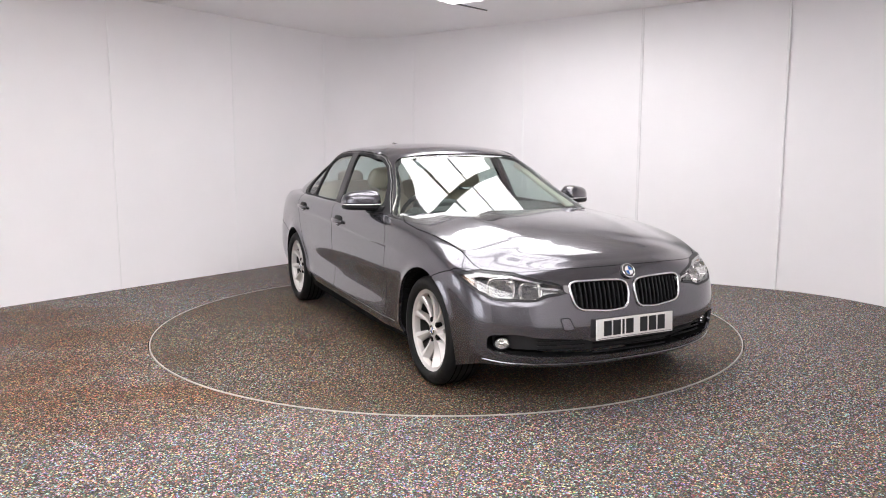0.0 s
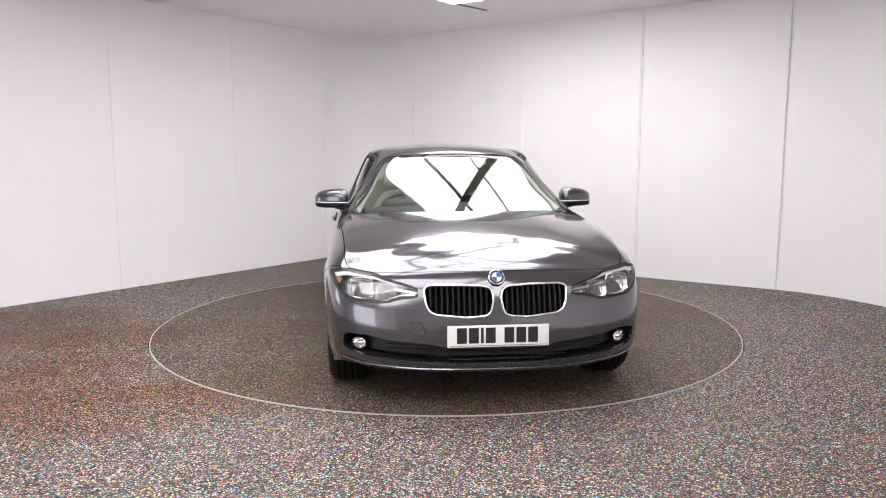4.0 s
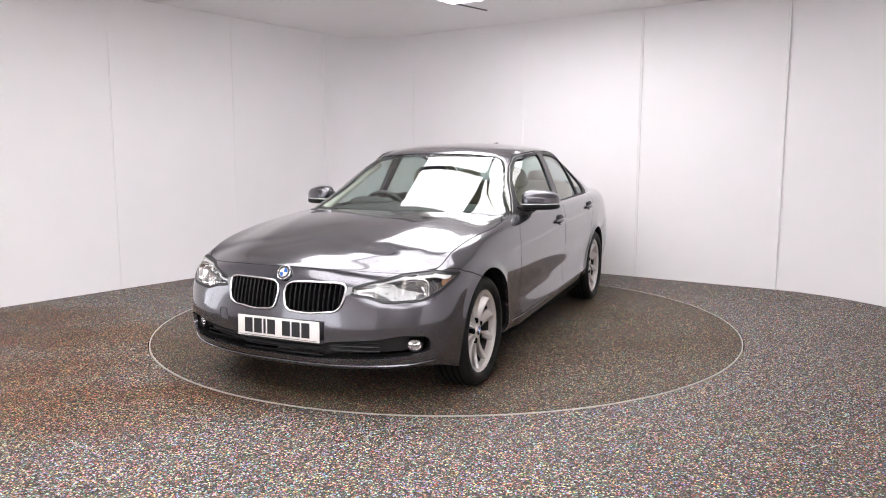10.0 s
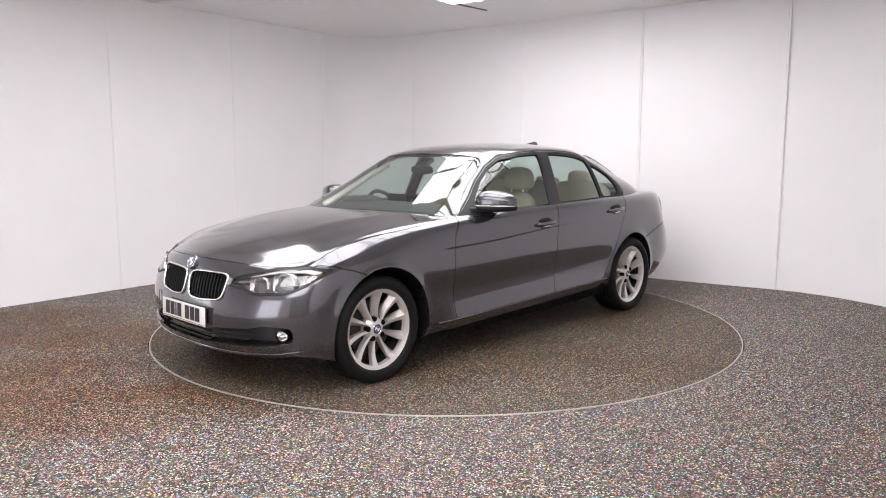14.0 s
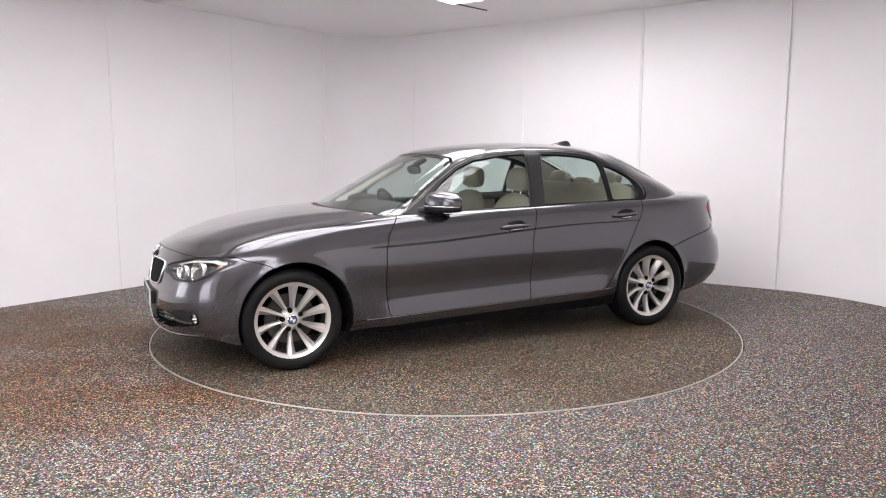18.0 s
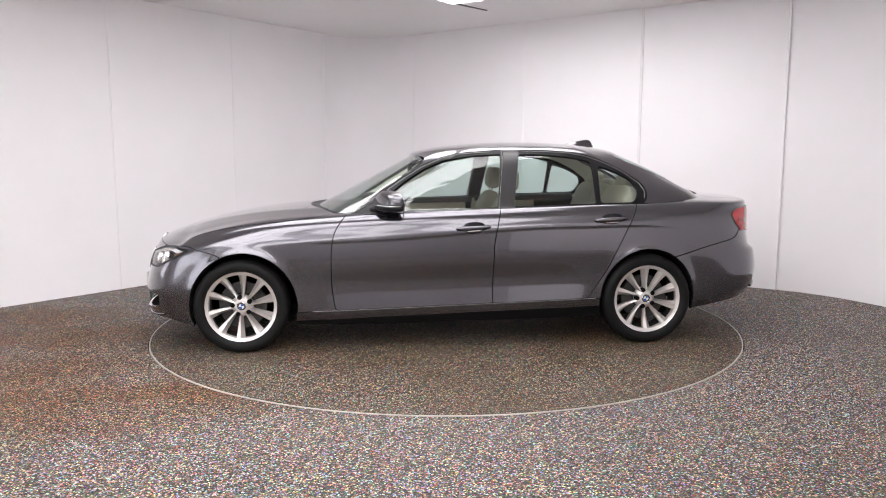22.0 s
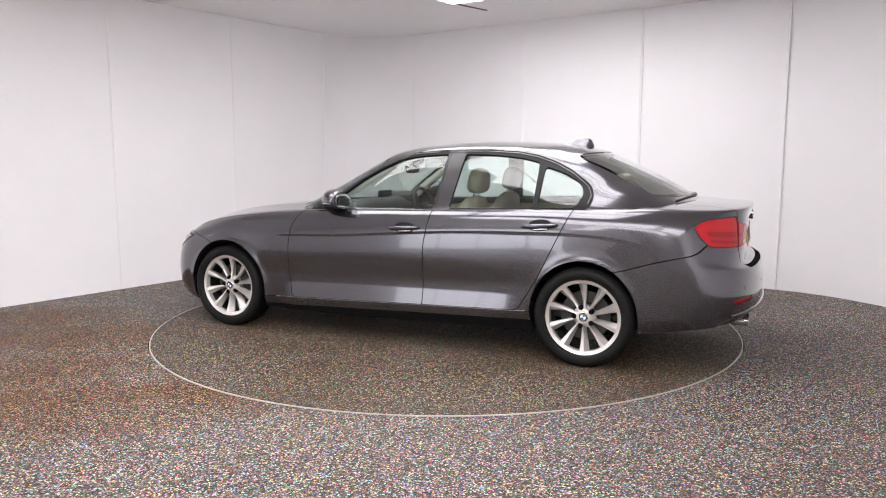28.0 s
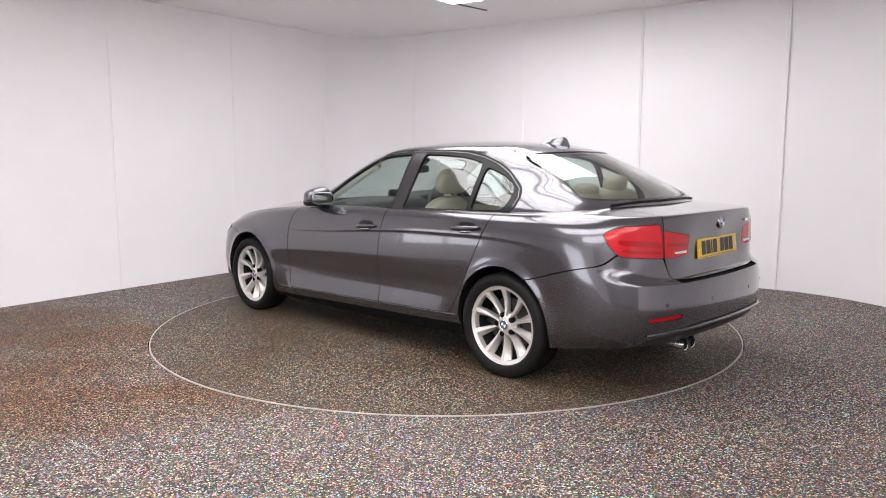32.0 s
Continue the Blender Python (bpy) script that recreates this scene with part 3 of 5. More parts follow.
LOWER = [
    [(2.13, 0, .215), (2.125, .2, .215), (2.095, .42, .22), (2.01, .66, .235), (1.89, .79, .235)]
    + side([.835, .84, .84, .842, .844, .844, .84, .84, .835], [.19, .18, .175, .17, .175, .18, .19, .21, .235])
    + [(-1.99, .80, .27), (-2.19, .68, .29), (-2.30, .5, .30), (-2.34, .25, .31), (-2.35, 0, .31)],
    [(2.16, 0, .28), (2.155, .2, .28), (2.12, .43, .29), (2.03, .68, .30), (1.90, .815, .30)]
    + side([.860, .876, .880, .880, .880, .880, .882, .882, .870], [.30, .30, .27, .28, .295, .31, .32, .31, .32])
    + [(-2.01, .85, .36), (-2.26, .705, .38), (-2.365, .5, .38), (-2.405, .25, .38), (-2.415, 0, .38)],
    [(2.165, 0, .42), (2.155, .21, .42), (2.12, .44, .42), (2.03, .69, .43), (1.905, .828, .43)]
    + side([.876, .892, .884, .876, .875, .877, .886, .900, .886], [.46, .47, .45, .45, .46, .47, .48, .48, .48])
    + [(-2.015, .87, .48), (-2.275, .722, .49), (-2.37, .5, .50), (-2.41, .25, .50), (-2.42, 0, .50)],
    [(2.15, 0, .53), (2.14, .21, .53), (2.10, .44, .53), (2.012, .69, .54), (1.90, .82, .55)]
    + side([.874, .896, .898, .897, .898, .900, .902, .905, .892], [.60, .62, .61, .62, .64, .65, .66, .66, .64])
    + [(-2.0, .872, .63), (-2.262, .712, .63), (-2.355, .5, .632), (-2.392, .25, .635), (-2.402, 0, .635)],
    [(2.135, 0, .60), (2.125, .21, .60), (2.08, .44, .60), (1.985, .68, .61), (1.885, .81, .62)]
    + side([.865, .886, .891, .891, .894, .896, .899, .902, .892], [.68, .71, .735, .755, .795, .83, .84, .84, .80])
    + [(-1.975, .865, .75), (-2.22, .705, .69), (-2.298, .51, .672), (-2.316, .25, .668), (-2.323, 0, .668)],
    [(2.115, 0, .66), (2.105, .21, .66), (2.055, .44, .66), (1.955, .665, .665), (1.862, .79, .68)]
    + side([.845, .866, .876, .879, .882, .886, .889, .893, .885], [.725, .77, .795, .82, .855, .88, .89, .89, .87])
    + [(-1.965, .85, .85), (-2.195, .695, .83), (-2.293, .51, .82), (-2.303, .25, .82), (-2.308, 0, .82)],
    [(2.10, 0, .70), (2.085, .21, .70), (2.03, .44, .70), (1.925, .65, .70), (1.838, .765, .715)]
    + side([.805, .825, .850, .860, .866, .872, .874, .872, .858], [.758, .83, .87, .895, .915, .93, .94, .945, .945])
    + [(-1.955, .83, .925), (-2.19, .685, .92), (-2.292, .51, .92), (-2.318, .25, .925), (-2.326, 0, .925)],
    [(2.075, 0, .735), (2.06, .21, .733), (2.0, .43, .726), (1.89, .63, .722), (1.80, .72, .738)]
    + side([.755, .765, .79, .81, .82, .825, .825, .82, .80], [.785, .862, .905, .937, .955, .97, .98, .985, .992])
    + [(-1.93, .79, .985), (-2.178, .66, .988), (-2.288, .49, .992), (-2.328, .25, .998), (-2.34, 0, 1.0)],
    [(2.02, 0, .765), (2.0, .19, .763), (1.95, .36, .757), (1.87, .5, .76), (1.79, .57, .775)]
    + side([.62, .64, .67, .70, .72, .73, .73, .72, .70], [.80, .88, .925, .95, .96, .97, .98, .99, 1.01])
    + [(-1.93, .68, 1.01), (-2.075, .57, 1.008), (-2.165, .44, 1.012), (-2.20, .24, 1.017), (-2.215, 0, 1.018)],
    [(1.93, 0, .795), (1.92, .12, .795), (1.89, .2, .795), (1.85, .28, .80), (1.79, .33, .81)]
    + side([.36, .36, .36, .36, .36, .36, .36, .36, .36], [.84, .905, .95, .97, .97, .98, .99, 1.0, 1.03])
    + [(-1.88, .34, 1.04), (-1.97, .28, 1.04), (-2.03, .2, 1.04), (-2.07, .1, 1.04), (-2.08, 0, 1.04)],
    [(1.80, 0, .835), (1.785, 0, .84), (1.75, 0, .845), (1.70, 0, .855), (1.65, 0, .865), (1.57, 0, .88)]
    + side([0] * 9, [.87, .91, .955, .97, .97, .98, .99, 1.0, 1.03])[1:]
    + [(-1.84, 0, 1.04), (-1.87, 0, 1.04), (-1.9, 0, 1.04), (-1.93, 0, 1.04), (-1.94, 0, 1.04)],
]
GREEN = [
    [(1.02, 0, .935), (.975, .38, .93), (.84, .66, .915), (.70, .795, .90), (.2, .826, .925), (-.4, .826, .945), (-.9, .824, .958), (-1.44, .805, .945),
     (-1.87, .735, .925), (-2.03, .40, .985), (-2.07, 0, .99)],
    [(.93, 0, .975), (.885, .38, .97), (.77, .66, .955), (.64, .78, .935), (.2, .805, .948), (-.4, .812, .965), (-.9, .81, .98), (-1.42, .792, .992),
     (-1.78, .69, 1.03), (-1.90, .37, 1.055), (-1.94, 0, 1.06)],
    [(.60, 0, 1.125), (.568, .35, 1.12), (.487, .60, 1.098), (.425, .682, 1.08), (.1, .728, 1.12), (-.43, .735, 1.14), (-.9, .73, 1.145), (-1.34, .69, 1.14),
     (-1.57, .555, 1.178), (-1.67, .32, 1.192), (-1.70, 0, 1.197)],
    [(.28, 0, 1.31), (.256, .32, 1.302), (.19, .532, 1.272), (.125, .602, 1.248), (-.05, .637, 1.295), (-.45, .635, 1.333), (-.9, .63, 1.318), (-1.2, .60, 1.265),
     (-1.34, .485, 1.303), (-1.40, .29, 1.32), (-1.42, 0, 1.325)],
    [(.15, 0, 1.363), (.125, .3, 1.355), (.06, .485, 1.334), (.0, .555, 1.315), (-.1, .585, 1.343), (-.45, .585, 1.373), (-.9, .578, 1.363), (-1.13, .535, 1.328),
     (-1.22, .42, 1.348), (-1.26, .26, 1.367), (-1.28, 0, 1.372)],
    [(-.05, 0, 1.393), (-.06, .2, 1.39), (-.1, .3, 1.383), (-.15, .34, 1.38), (-.25, .35, 1.393), (-.5, .35, 1.412), (-.8, .34, 1.41), (-.95, .3, 1.40),
     (-1.02, .22, 1.40), (-1.05, .13, 1.402), (-1.06, 0, 1.404)],
    [(-.28, 0, 1.413), (-.29, 0, 1.413), (-.31, 0, 1.414), (-.34, 0, 1.416), (-.4, 0, 1.419), (-.55, 0, 1.426), (-.7, 0, 1.426), (-.78, 0, 1.424),
     (-.83, 0, 1.422), (-.86, 0, 1.421), (-.87, 0, 1.42)],
]
bonnet_mid = lambda x: spline([.3, .6, .9, 1.1, 1.4, 1.676, 1.8, 1.95, 2.02, 2.12], [.977, .973, .962, .951, .921, .868, .836, .79, .762, .714], x)
boot_mid = lambda x: spline([-2.42, -2.335, -2.24, -2.1, -1.95, -1.7], [.99, 1.0, 1.008, 1.02, 1.032, 1.045], x)
roof_mid = lambda x: spline([-1.45, -1.28, -1.013, -.566, -.12, .15, .3], [1.315, 1.37, 1.409, 1.427, 1.404, 1.364, 1.32], x)


def smooth01(t):
    t = np.clip(t, 0, 1)
    return t * t * (3 - 2 * t)


def ring_grid(rings, nu, nv, rounds):
    """The sheet through a stack of rings: points (nu, nv, 3), with the anchors' and the rings' places in u and v."""
    R = np.array(rings, float)                                    # ring, anchor, xyz
    seg = np.linalg.norm(np.diff(R, axis=1), axis=2)
    seg = np.median(seg[:-3], axis=0)
    U = np.concatenate([[0], np.cumsum(seg)])
    flip = np.array([1, -1, 1.0])
    Ux = np.concatenate([[-U[2], -U[1]], U, [2 * U[-1] - U[-2], 2 * U[-1] - U[-3]]])
    us = np.linspace(0, U[-1], nu)
    rows = []
    for r in R:
        ext = np.vstack([r[2] * flip, r[1] * flip, r, r[-2] * flip, r[-3] * flip])
        rows.append(spline(Ux, ext, us))
    G = np.array(rows)                                            # ring, u, xyz
    gap = np.linalg.norm(np.diff(G, axis=0), axis=2).mean(1)
    V = np.concatenate([[0], np.cumsum(gap)])
    vs = np.linspace(0, V[-1], nv)
    p = pchip(V, G, vs).transpose(1, 0, 2)                        # u, v, xyz
    p[0, :, 1] = p[-1, :, 1] = 0
    for _ in range(rounds):
        e = np.concatenate([p[1:2] * flip, p, p[-2:-1] * flip], axis=0)
        q = p.copy()
        q[:, 1:-1] = 0.5 * p[:, 1:-1] + 0.125 * (e[:-2, 1:-1] + e[2:, 1:-1] + p[:, :-2] + p[:, 2:])
        p = q
    return p, us, vs, U, V


def lower_grid(nu=330, nv=170):
    p, us, vs, U, V = ring_grid(LOWER, nu, nv, 3)
    x, y = p[..., 0], np.abs(p[..., 1])
    w = smooth01((vs[None, :] - V[7]) / (V[8] - V[7]))
    edge = np.interp(x, [.6, .9, 1.4, 1.7, 1.85, 2.1], [.037, .045, .062, .080, .095, .06])
    half = np.interp(x, [.9, 1.4, 1.75, 1.85, 1.95, 2.05], [.74, .74, .72, .68, .55, .35])
    ridge = .007 * np.exp(-((y - np.interp(x, [.9, 2.0], [.50, .34])) / .055) ** 2) * smooth01((2.0 - x) / .5)
    zb = bonnet_mid(np.clip(x, .3, 2.12)) - edge * (y / half) ** 3.0 + ridge
    zr = boot_mid(np.clip(x, -2.4, -1.7)) - .03 * (y / .7) ** 3
    z = np.where(x > 0, zb, zr)
    # crease along the doors: a shallow step just below ring 4
    d = V[4] - vs[None, :] + np.interp(x, [-1.0, -.5, .4, 1.0], [-.004, 0, 0, .006])
    fade = smooth01((x + 1.75) / .6) * smooth01((1.06 - x) / .3)
    p[..., 1] -= np.where(d > 0, .0055 * np.exp(-d / .05) * (1 - np.exp(-d / .005)), 0) * fade
    # rolled lips round the wheel arches
    for cx, cz, rx, rz in ((1.383, .315, .357, .368), (-1.402, .31, .343, .367)):
        d = np.maximum((np.hypot((x - cx) / rx, (p[..., 2] - cz) / rz) - 1) * min(rx, rz), 0)
        p[..., 1] += np.where((p[..., 1] > .55) & (p[..., 2] < .80), .011 * np.exp(-(d / .026) ** 1.5), 0)
    # the doors flare out again below a soft hollow that runs above the sills
    drop = .412 - .022 * x - p[..., 2]
    reach = smooth01((x + 1.06) / .22) * smooth01((.90 - x) / .16)
    p[..., 1] += reach * (p[..., 1] > .7) * .115 * (np.sqrt(drop ** 2 + .004 ** 2) + drop) / 2 * smooth01((.30 - drop) / .14)
    far = (x > .55) | (x < -1.7)
    p[..., 2] = np.where(far, (1 - w) * p[..., 2] + w * z, p[..., 2])
    # the bonnet is one even, taut surface
    taut = smooth01((vs[None, :] - V[7] + .03) / .10) * smooth01((x - .6) / .2)
    taut[:, -1] = 0
    zz = p[..., 2].copy()
    for _ in range(70):
        e = np.concatenate([zz[1:2], zz, zz[-2:-1]], axis=0)
        q = zz.copy()
        q[:, 1:-1] = .5 * zz[:, 1:-1] + .125 * (e[:-2, 1:-1] + e[2:, 1:-1] + zz[:, :-2] + zz[:, 2:])
        zz = zz + taut * (q - zz)
    p[..., 2] = zz
    return p, us, vs, U, V


def green_grid(nu=260, nv=90):
    p, us, vs, U, V = ring_grid(GREEN, nu, nv, 2)
    x, y = p[..., 0], np.abs(p[..., 1])
    w = smooth01((vs[None, :] - V[4]) / (.7 * (V[5] - V[4])))
    z = roof_mid(np.clip(x, -1.45, .3)) - .052 * (y / .585) ** 2.3
    p[..., 2] = (1 - w) * p[..., 2] + w * z
    return p, us, vs, U, V


def flat_pane(grid, centre, edge_u):
    """The same sheet with an even, parabolic bow across the car about the middle line (column centre)."""
    p, us, vs, U, V = grid
    q = p.copy()
    e = int(np.argmin(np.abs(us - edge_u)))
    c = 0 if centre == 0 else len(us) - 1
    y2 = np.maximum(p[e, :, 1], .05) ** 2
    use = (vs > .05) & (vs < .67)
    for k in (0, 2):
        bow = np.polyval(np.polyfit(vs[use], ((p[c, :, k] - p[e, :, k]) / y2)[use], 1), vs)
        mid = np.polyval(np.polyfit(vs[use], p[c, :, k][use], 2), vs)
        q[..., k] = mid[None, :] - bow[None, :] * p[..., 1] ** 2
    return q, us, vs, U, V


def screen_pane(grid):
    """The windscreen: raked, a little hollow in height, bowed across the car and flattening towards its edges."""
    p, us, vs, U, V = grid
    q = p.copy()
    y, w = p[..., 1], p[..., 2] - 1.13
    q[..., 0] = .583 - 1.921 * w + .14 * w * w - (.352 - .105 * w) * y ** 2 + .152 * y ** 4 - .102 * y ** 8
    # towards its sides and top the pane bows ever more, to meet the pillars and the roof
    side_edge = np.interp(vs, [.05, .35, .60], [.795, .74, .695])
    rim = np.maximum(np.clip((us[:, None] - side_edge[None, :] + .26) / .26, 0, 1) ** 2, (np.clip((vs - .605) / .043, 0, 1) ** 2)[None, :])
    q[..., 0] += rim * (p[..., 0] - q[..., 0])
    return q, us, vs, U, V


def grid_shell(grid):
    p, us, vs = grid[:3]
    nu, nv = p.shape[:2]
    uv = np.stack(np.meshgrid(us, vs, indexing="ij"), -1).reshape(-1, 2)
    i = np.arange(nu * nv).reshape(nu, nv)
    a, b, c, d = (k.ravel() for k in (i[:-1, :-1], i[1:, :-1], i[1:, 1:], i[:-1, 1:]))
    return Shell(p.reshape(-1, 3), uv, np.vstack([np.stack([a, b, c], 1), np.stack([a, c, d], 1)]))


LG, GG = lower_grid(), green_grid()
low, green = grid_shell(LG), grid_shell(GG)
screen_sheet, rear_sheet = grid_shell(screen_pane(GG)), grid_shell(flat_pane(GG, -1, 3.10))
PL, PG = LG[0], GG[0]
NL = low.normals()


def on_front(y, z, out=0.0):
    """The point of the nose skin at (y, z), out metres proud."""
    p = low.p
    ok = p[:, 0] > 1.55
    d = np.where(ok, (p[:, 1] - abs(y)) ** 2 + (p[:, 2] - z) ** 2, 9)
    i = int(np.argmin(d))
    n = NL[i]
    x = p[i, 0] - (n[1] * (abs(y) - p[i, 1]) + n[2] * (z - p[i, 2])) / max(n[0], 0.2)
    return Vector((x + n[0] * out, y + math.copysign(1, y) * n[1] * out, z + n[2] * out))


def on_rear(y, z, out=0.0):
    p = low.p
    d = np.where(p[:, 0] < -1.8, (p[:, 1] - abs(y)) ** 2 + (p[:, 2] - z) ** 2, 9)
    i = int(np.argmin(d))
    n = NL[i]
    x = p[i, 0] - (n[1] * (abs(y) - p[i, 1]) + n[2] * (z - p[i, 2])) / min(n[0], -0.2)
    return Vector((x + n[0] * out, y + math.copysign(1, y) * n[1] * out, z + n[2] * out))


def on_side(x, z):
    p = low.p
    d = (p[:, 0] - x) ** 2 + (p[:, 2] - z) ** 2 + np.where(p[:, 1] > 0.6, 0, 9)
    i = int(np.argmin(d))
    return Vector((x, p[i, 1], z))


if NL[np.argmax(low.p[:, 1])][1] < 0:
    for s_ in (low, green, screen_sheet, rear_sheet):
        s_.tri = s_.tri[:, ::-1]
    NL = low.normals()

# ---------------------------------------------------------------- cut lines
FRONT_DOOR = [(.778, .2825), (.80, .46), (.797, .70), (.776, .815), (.715, .905), (.66, .96), (.62, 1.1), (-.372, 1.1), (-.357, .956), (-.309, .73), (-.297, .3115)]
REAR_DOOR = [(-.297, .3115), (-.309, .73), (-.357, .956), (-.372, 1.1), (-1.37, 1.1), (-1.322, .98), (-1.248, .826), (-1.105, .535), (-.975, .3295)]
BONNET_U = [0, .36, .66, .80, 1.13, 1.37, 1.62, 1.85, 2.0]
BONNET_V = [.742, .738, .716, .705, .724, .717, .712, .735, .80]
FRONT_BUMPER = [(-.2, -.1), (-.2, .79), (.36, .79), (.66, .79), (.80, .705), (.97, .66), (1.06, .60), (1.085, .565), (1.24, .465), (1.26, -.1)]
HEADLIGHT = [(.395, .648), (.475, .668), (.576, .688), (.66, .709), (.78, .716), (.888, .723), (.975, .710), (1.055, .704), (.936, .655), (.85, .612), (.762, .580),
             (.562, .572), (.497, .597), (.40, .603)]
REAR_BUMPER = [(4.28, -.1), (4.28, .37), (4.40, .392), (4.70, .486), (4.84, .540), (4.94, .596), (5.19, .606), (5.262, .483), (5.4, .472), (5.95, .472), (5.95, -.1)]
BOOT = [(5.17, .74), (5.185, .70), (5.195, .585), (5.21, .57), (5.262, .492), (5.4, .478), (5.95, .478), (5.95, 1.6), (4.80, 1.6), (4.82, 1.0), (4.95, .93), (5.13, .86), (5.165, .80)]
LAMP_OUT = [(4.85, .905), (4.94, .943), (5.17, .955), (5.182, .86), (5.192, .772), (4.945, .783), (4.893, .83)]
LAMP_IN = [(5.15, .928), (5.20, .920), (5.41, .886), (5.405, .775), (5.21, .770), (5.15, .770)]
CABIN = [(.93, -.1), (.93, 0), (.88, .38), (.76, .64), (.60, .77), (-1.30, .79), (-1.72, .66), (-1.88, .36), (-1.92, 0), (-1.92, -.1)]
MOUTH = [(-.1, .352), (.262, .352), (.30, .366), (.56, .388), (.66, .410), (.765, .405), (.786, .388), (.784, .326), (.72, .304), (.56, .286), (.30, .276), (.22, .272), (-.1, .272)]
KIDNEY = [(.028, .645), (.06, .660), (.154, .666), (.325, .665), (.358, .657), (.370, .640), (.360, .568), (.343, .535), (.313, .520), (.156, .506), (.06, .514), (.035, .530), (.018, .60)]
DLO = [(.665, .925), (.635, .949), (.471, 1.052), (.336, 1.149), (.177, 1.247), (.016, 1.315), (-.104, 1.342), (-.384, 1.362), (-.705, 1.361), (-.90, 1.348), (-1.03, 1.325),
       (-1.15, 1.283), (-1.267, 1.226), (-1.40, 1.135), (-1.432, 1.075), (-1.425, 1.02), (-1.39, .978), (-.87, .966), (-.1, .946), (.40, .930)]
GLASS_F = [(.50, .942), (.445, 1.022), (.296, 1.145), (.157, 1.230), (.016, 1.292), (-.183, 1.322), (-.39, 1.334), (-.368, 1.149), (-.342, .966)]
GLASS_R = [(-.46, .974), (-.489, 1.149), (-.522, 1.334), (-.681, 1.330), (-.841, 1.318), (-.95, 1.303), (-1.042, 1.280), (-1.05, 1.225), (-1.046, .988)]
GLASS_Q = [(-1.076, .990), (-1.090, 1.254), (-1.22, 1.212), (-1.334, 1.150), (-1.362, 1.088), (-1.35, 1.04), (-1.315, .994)]
SCREEN = [(-.3, .02), (-.3, .645), (.25, .645), (.64, .64), (.695, .60), (.74, .35), (.795, .05)]
BACKLIGHT = [(2.945, .59), (2.965, .645), (3.1, .65), (3.4, .64), (3.95, .64), (3.95, .050), (3.53, .058), (3.25, .080), (3.10, .115), (3.07, .16), (3.02, .34)]
GAP = 0.0027


def ellipse_sdf(x, z, cx, cz, rx, rz):
    return (np.hypot((x - cx) / rx, (z - cz) / rz) - 1) * min(rx, rz)


def arches(s, grow=0.0):
    x, y, z = s.p.T
    f = ellipse_sdf(x, z, 1.383, .315, .357 + grow, .368 + grow)
    r = ellipse_sdf(x, z, -1.402, .31, .343 + grow, .367 + grow)
    return np.minimum(np.where(y > .55, f, 1), np.where(y > .55, r, 1))


def xz(s, poly):
    return poly_sdf(poly, s.p[:, [0, 2]])


def yz(s, poly):
    return poly_sdf(poly, s.p[:, [1, 2]])


def uz(s, poly):
    return poly_sdf(poly, np.stack([s.uv[:, 0], s.p[:, 2]], 1))


def uvp(s, poly):
    return poly_sdf(poly, s.uv)


# ---------------------------------------------------------------- panels
car = tagged(new("car"), "dark grey metallic four-door saloon with silver ten-spoke wheels on the turntable", "car")


def pair(name, s, material, label="", depth=0.012, offset=0.0, parents=(None, None)):
    """A panel and its twin on the other side."""
    out = []
    for sign, par in zip((1, -1), parents):
        out.append(put(name, s.mesh(depth, offset, sign), material, par or car, label))
    return out


skin = low.clip(-arches(low))
skin = skin.clip(np.where(skin.uv[:, 1] > .70, -poly_sdf(CABIN, skin.p[:, :2]), -1))
core = skin.clip(-arches(skin, .004))
core = core.clip(np.where(core.p[:, 0] > 1.4, -uz(core, HEADLIGHT) + .002, -1))
core = core.clip(np.where(core.p[:, 0] > 1.8, -np.minimum(yz(core, KIDNEY), yz(core, MOUTH)), -1))
# Black sheet added behind the skin so the panel gaps read as shaded.
put("gap_backing", core.mesh(0.05, -0.014, 0), M_UNDER, car, "black backing sheet that puts shade into the panel gaps")

# bonnet and the black scuttle behind it
bon = lambda s: np.interp(s.uv[:, 0], BONNET_U, BONNET_V, right=9) - s.uv[:, 1]
rear_edge = lambda s: (.985 - .23 * np.minimum(np.abs(s.p[:, 1]) / .74, 1.2) ** 2.2) - s.p[:, 0]
bonnet = skin.clip(np.maximum(bon(skin) + GAP, rear_edge(skin) + GAP))
put("bonnet", bonnet.mesh(.014, 0, 0), M_PAINT, car, "grey metallic bonnet with two soft ridges")
scuttle = skin.clip(np.maximum(np.maximum(bon(skin) + GAP, GAP - rear_edge(skin)), .3 - skin.p[:, 0]))
put("scuttle", scuttle.mesh(.01, -.008, 0), M_PLASTIC, car, "black plastic scuttle below the windscreen")
rest = skin.clip(np.where(skin.p[:, 0] > .3, -bon(skin) + GAP, -1))

# boot lid with its inner lamps
boot = rest.clip(uvp(rest, BOOT) + GAP)
rest = rest.clip(GAP - uvp(rest, BOOT))
lamp_in = boot.clip(uz(boot, LAMP_IN) + .002)
boot = boot.clip(-uz(boot, LAMP_IN))
put("boot_lid", boot.mesh(.014, 0, 0), M_PAINT, car, "grey metallic boot lid")
lamp_out = rest.clip(np.where(rest.p[:, 0] < -1.5, uz(rest, LAMP_OUT) + .002, 1))
rest = rest.clip(np.where(rest.p[:, 0] < -1.5, -uz(rest, LAMP_OUT), -1))

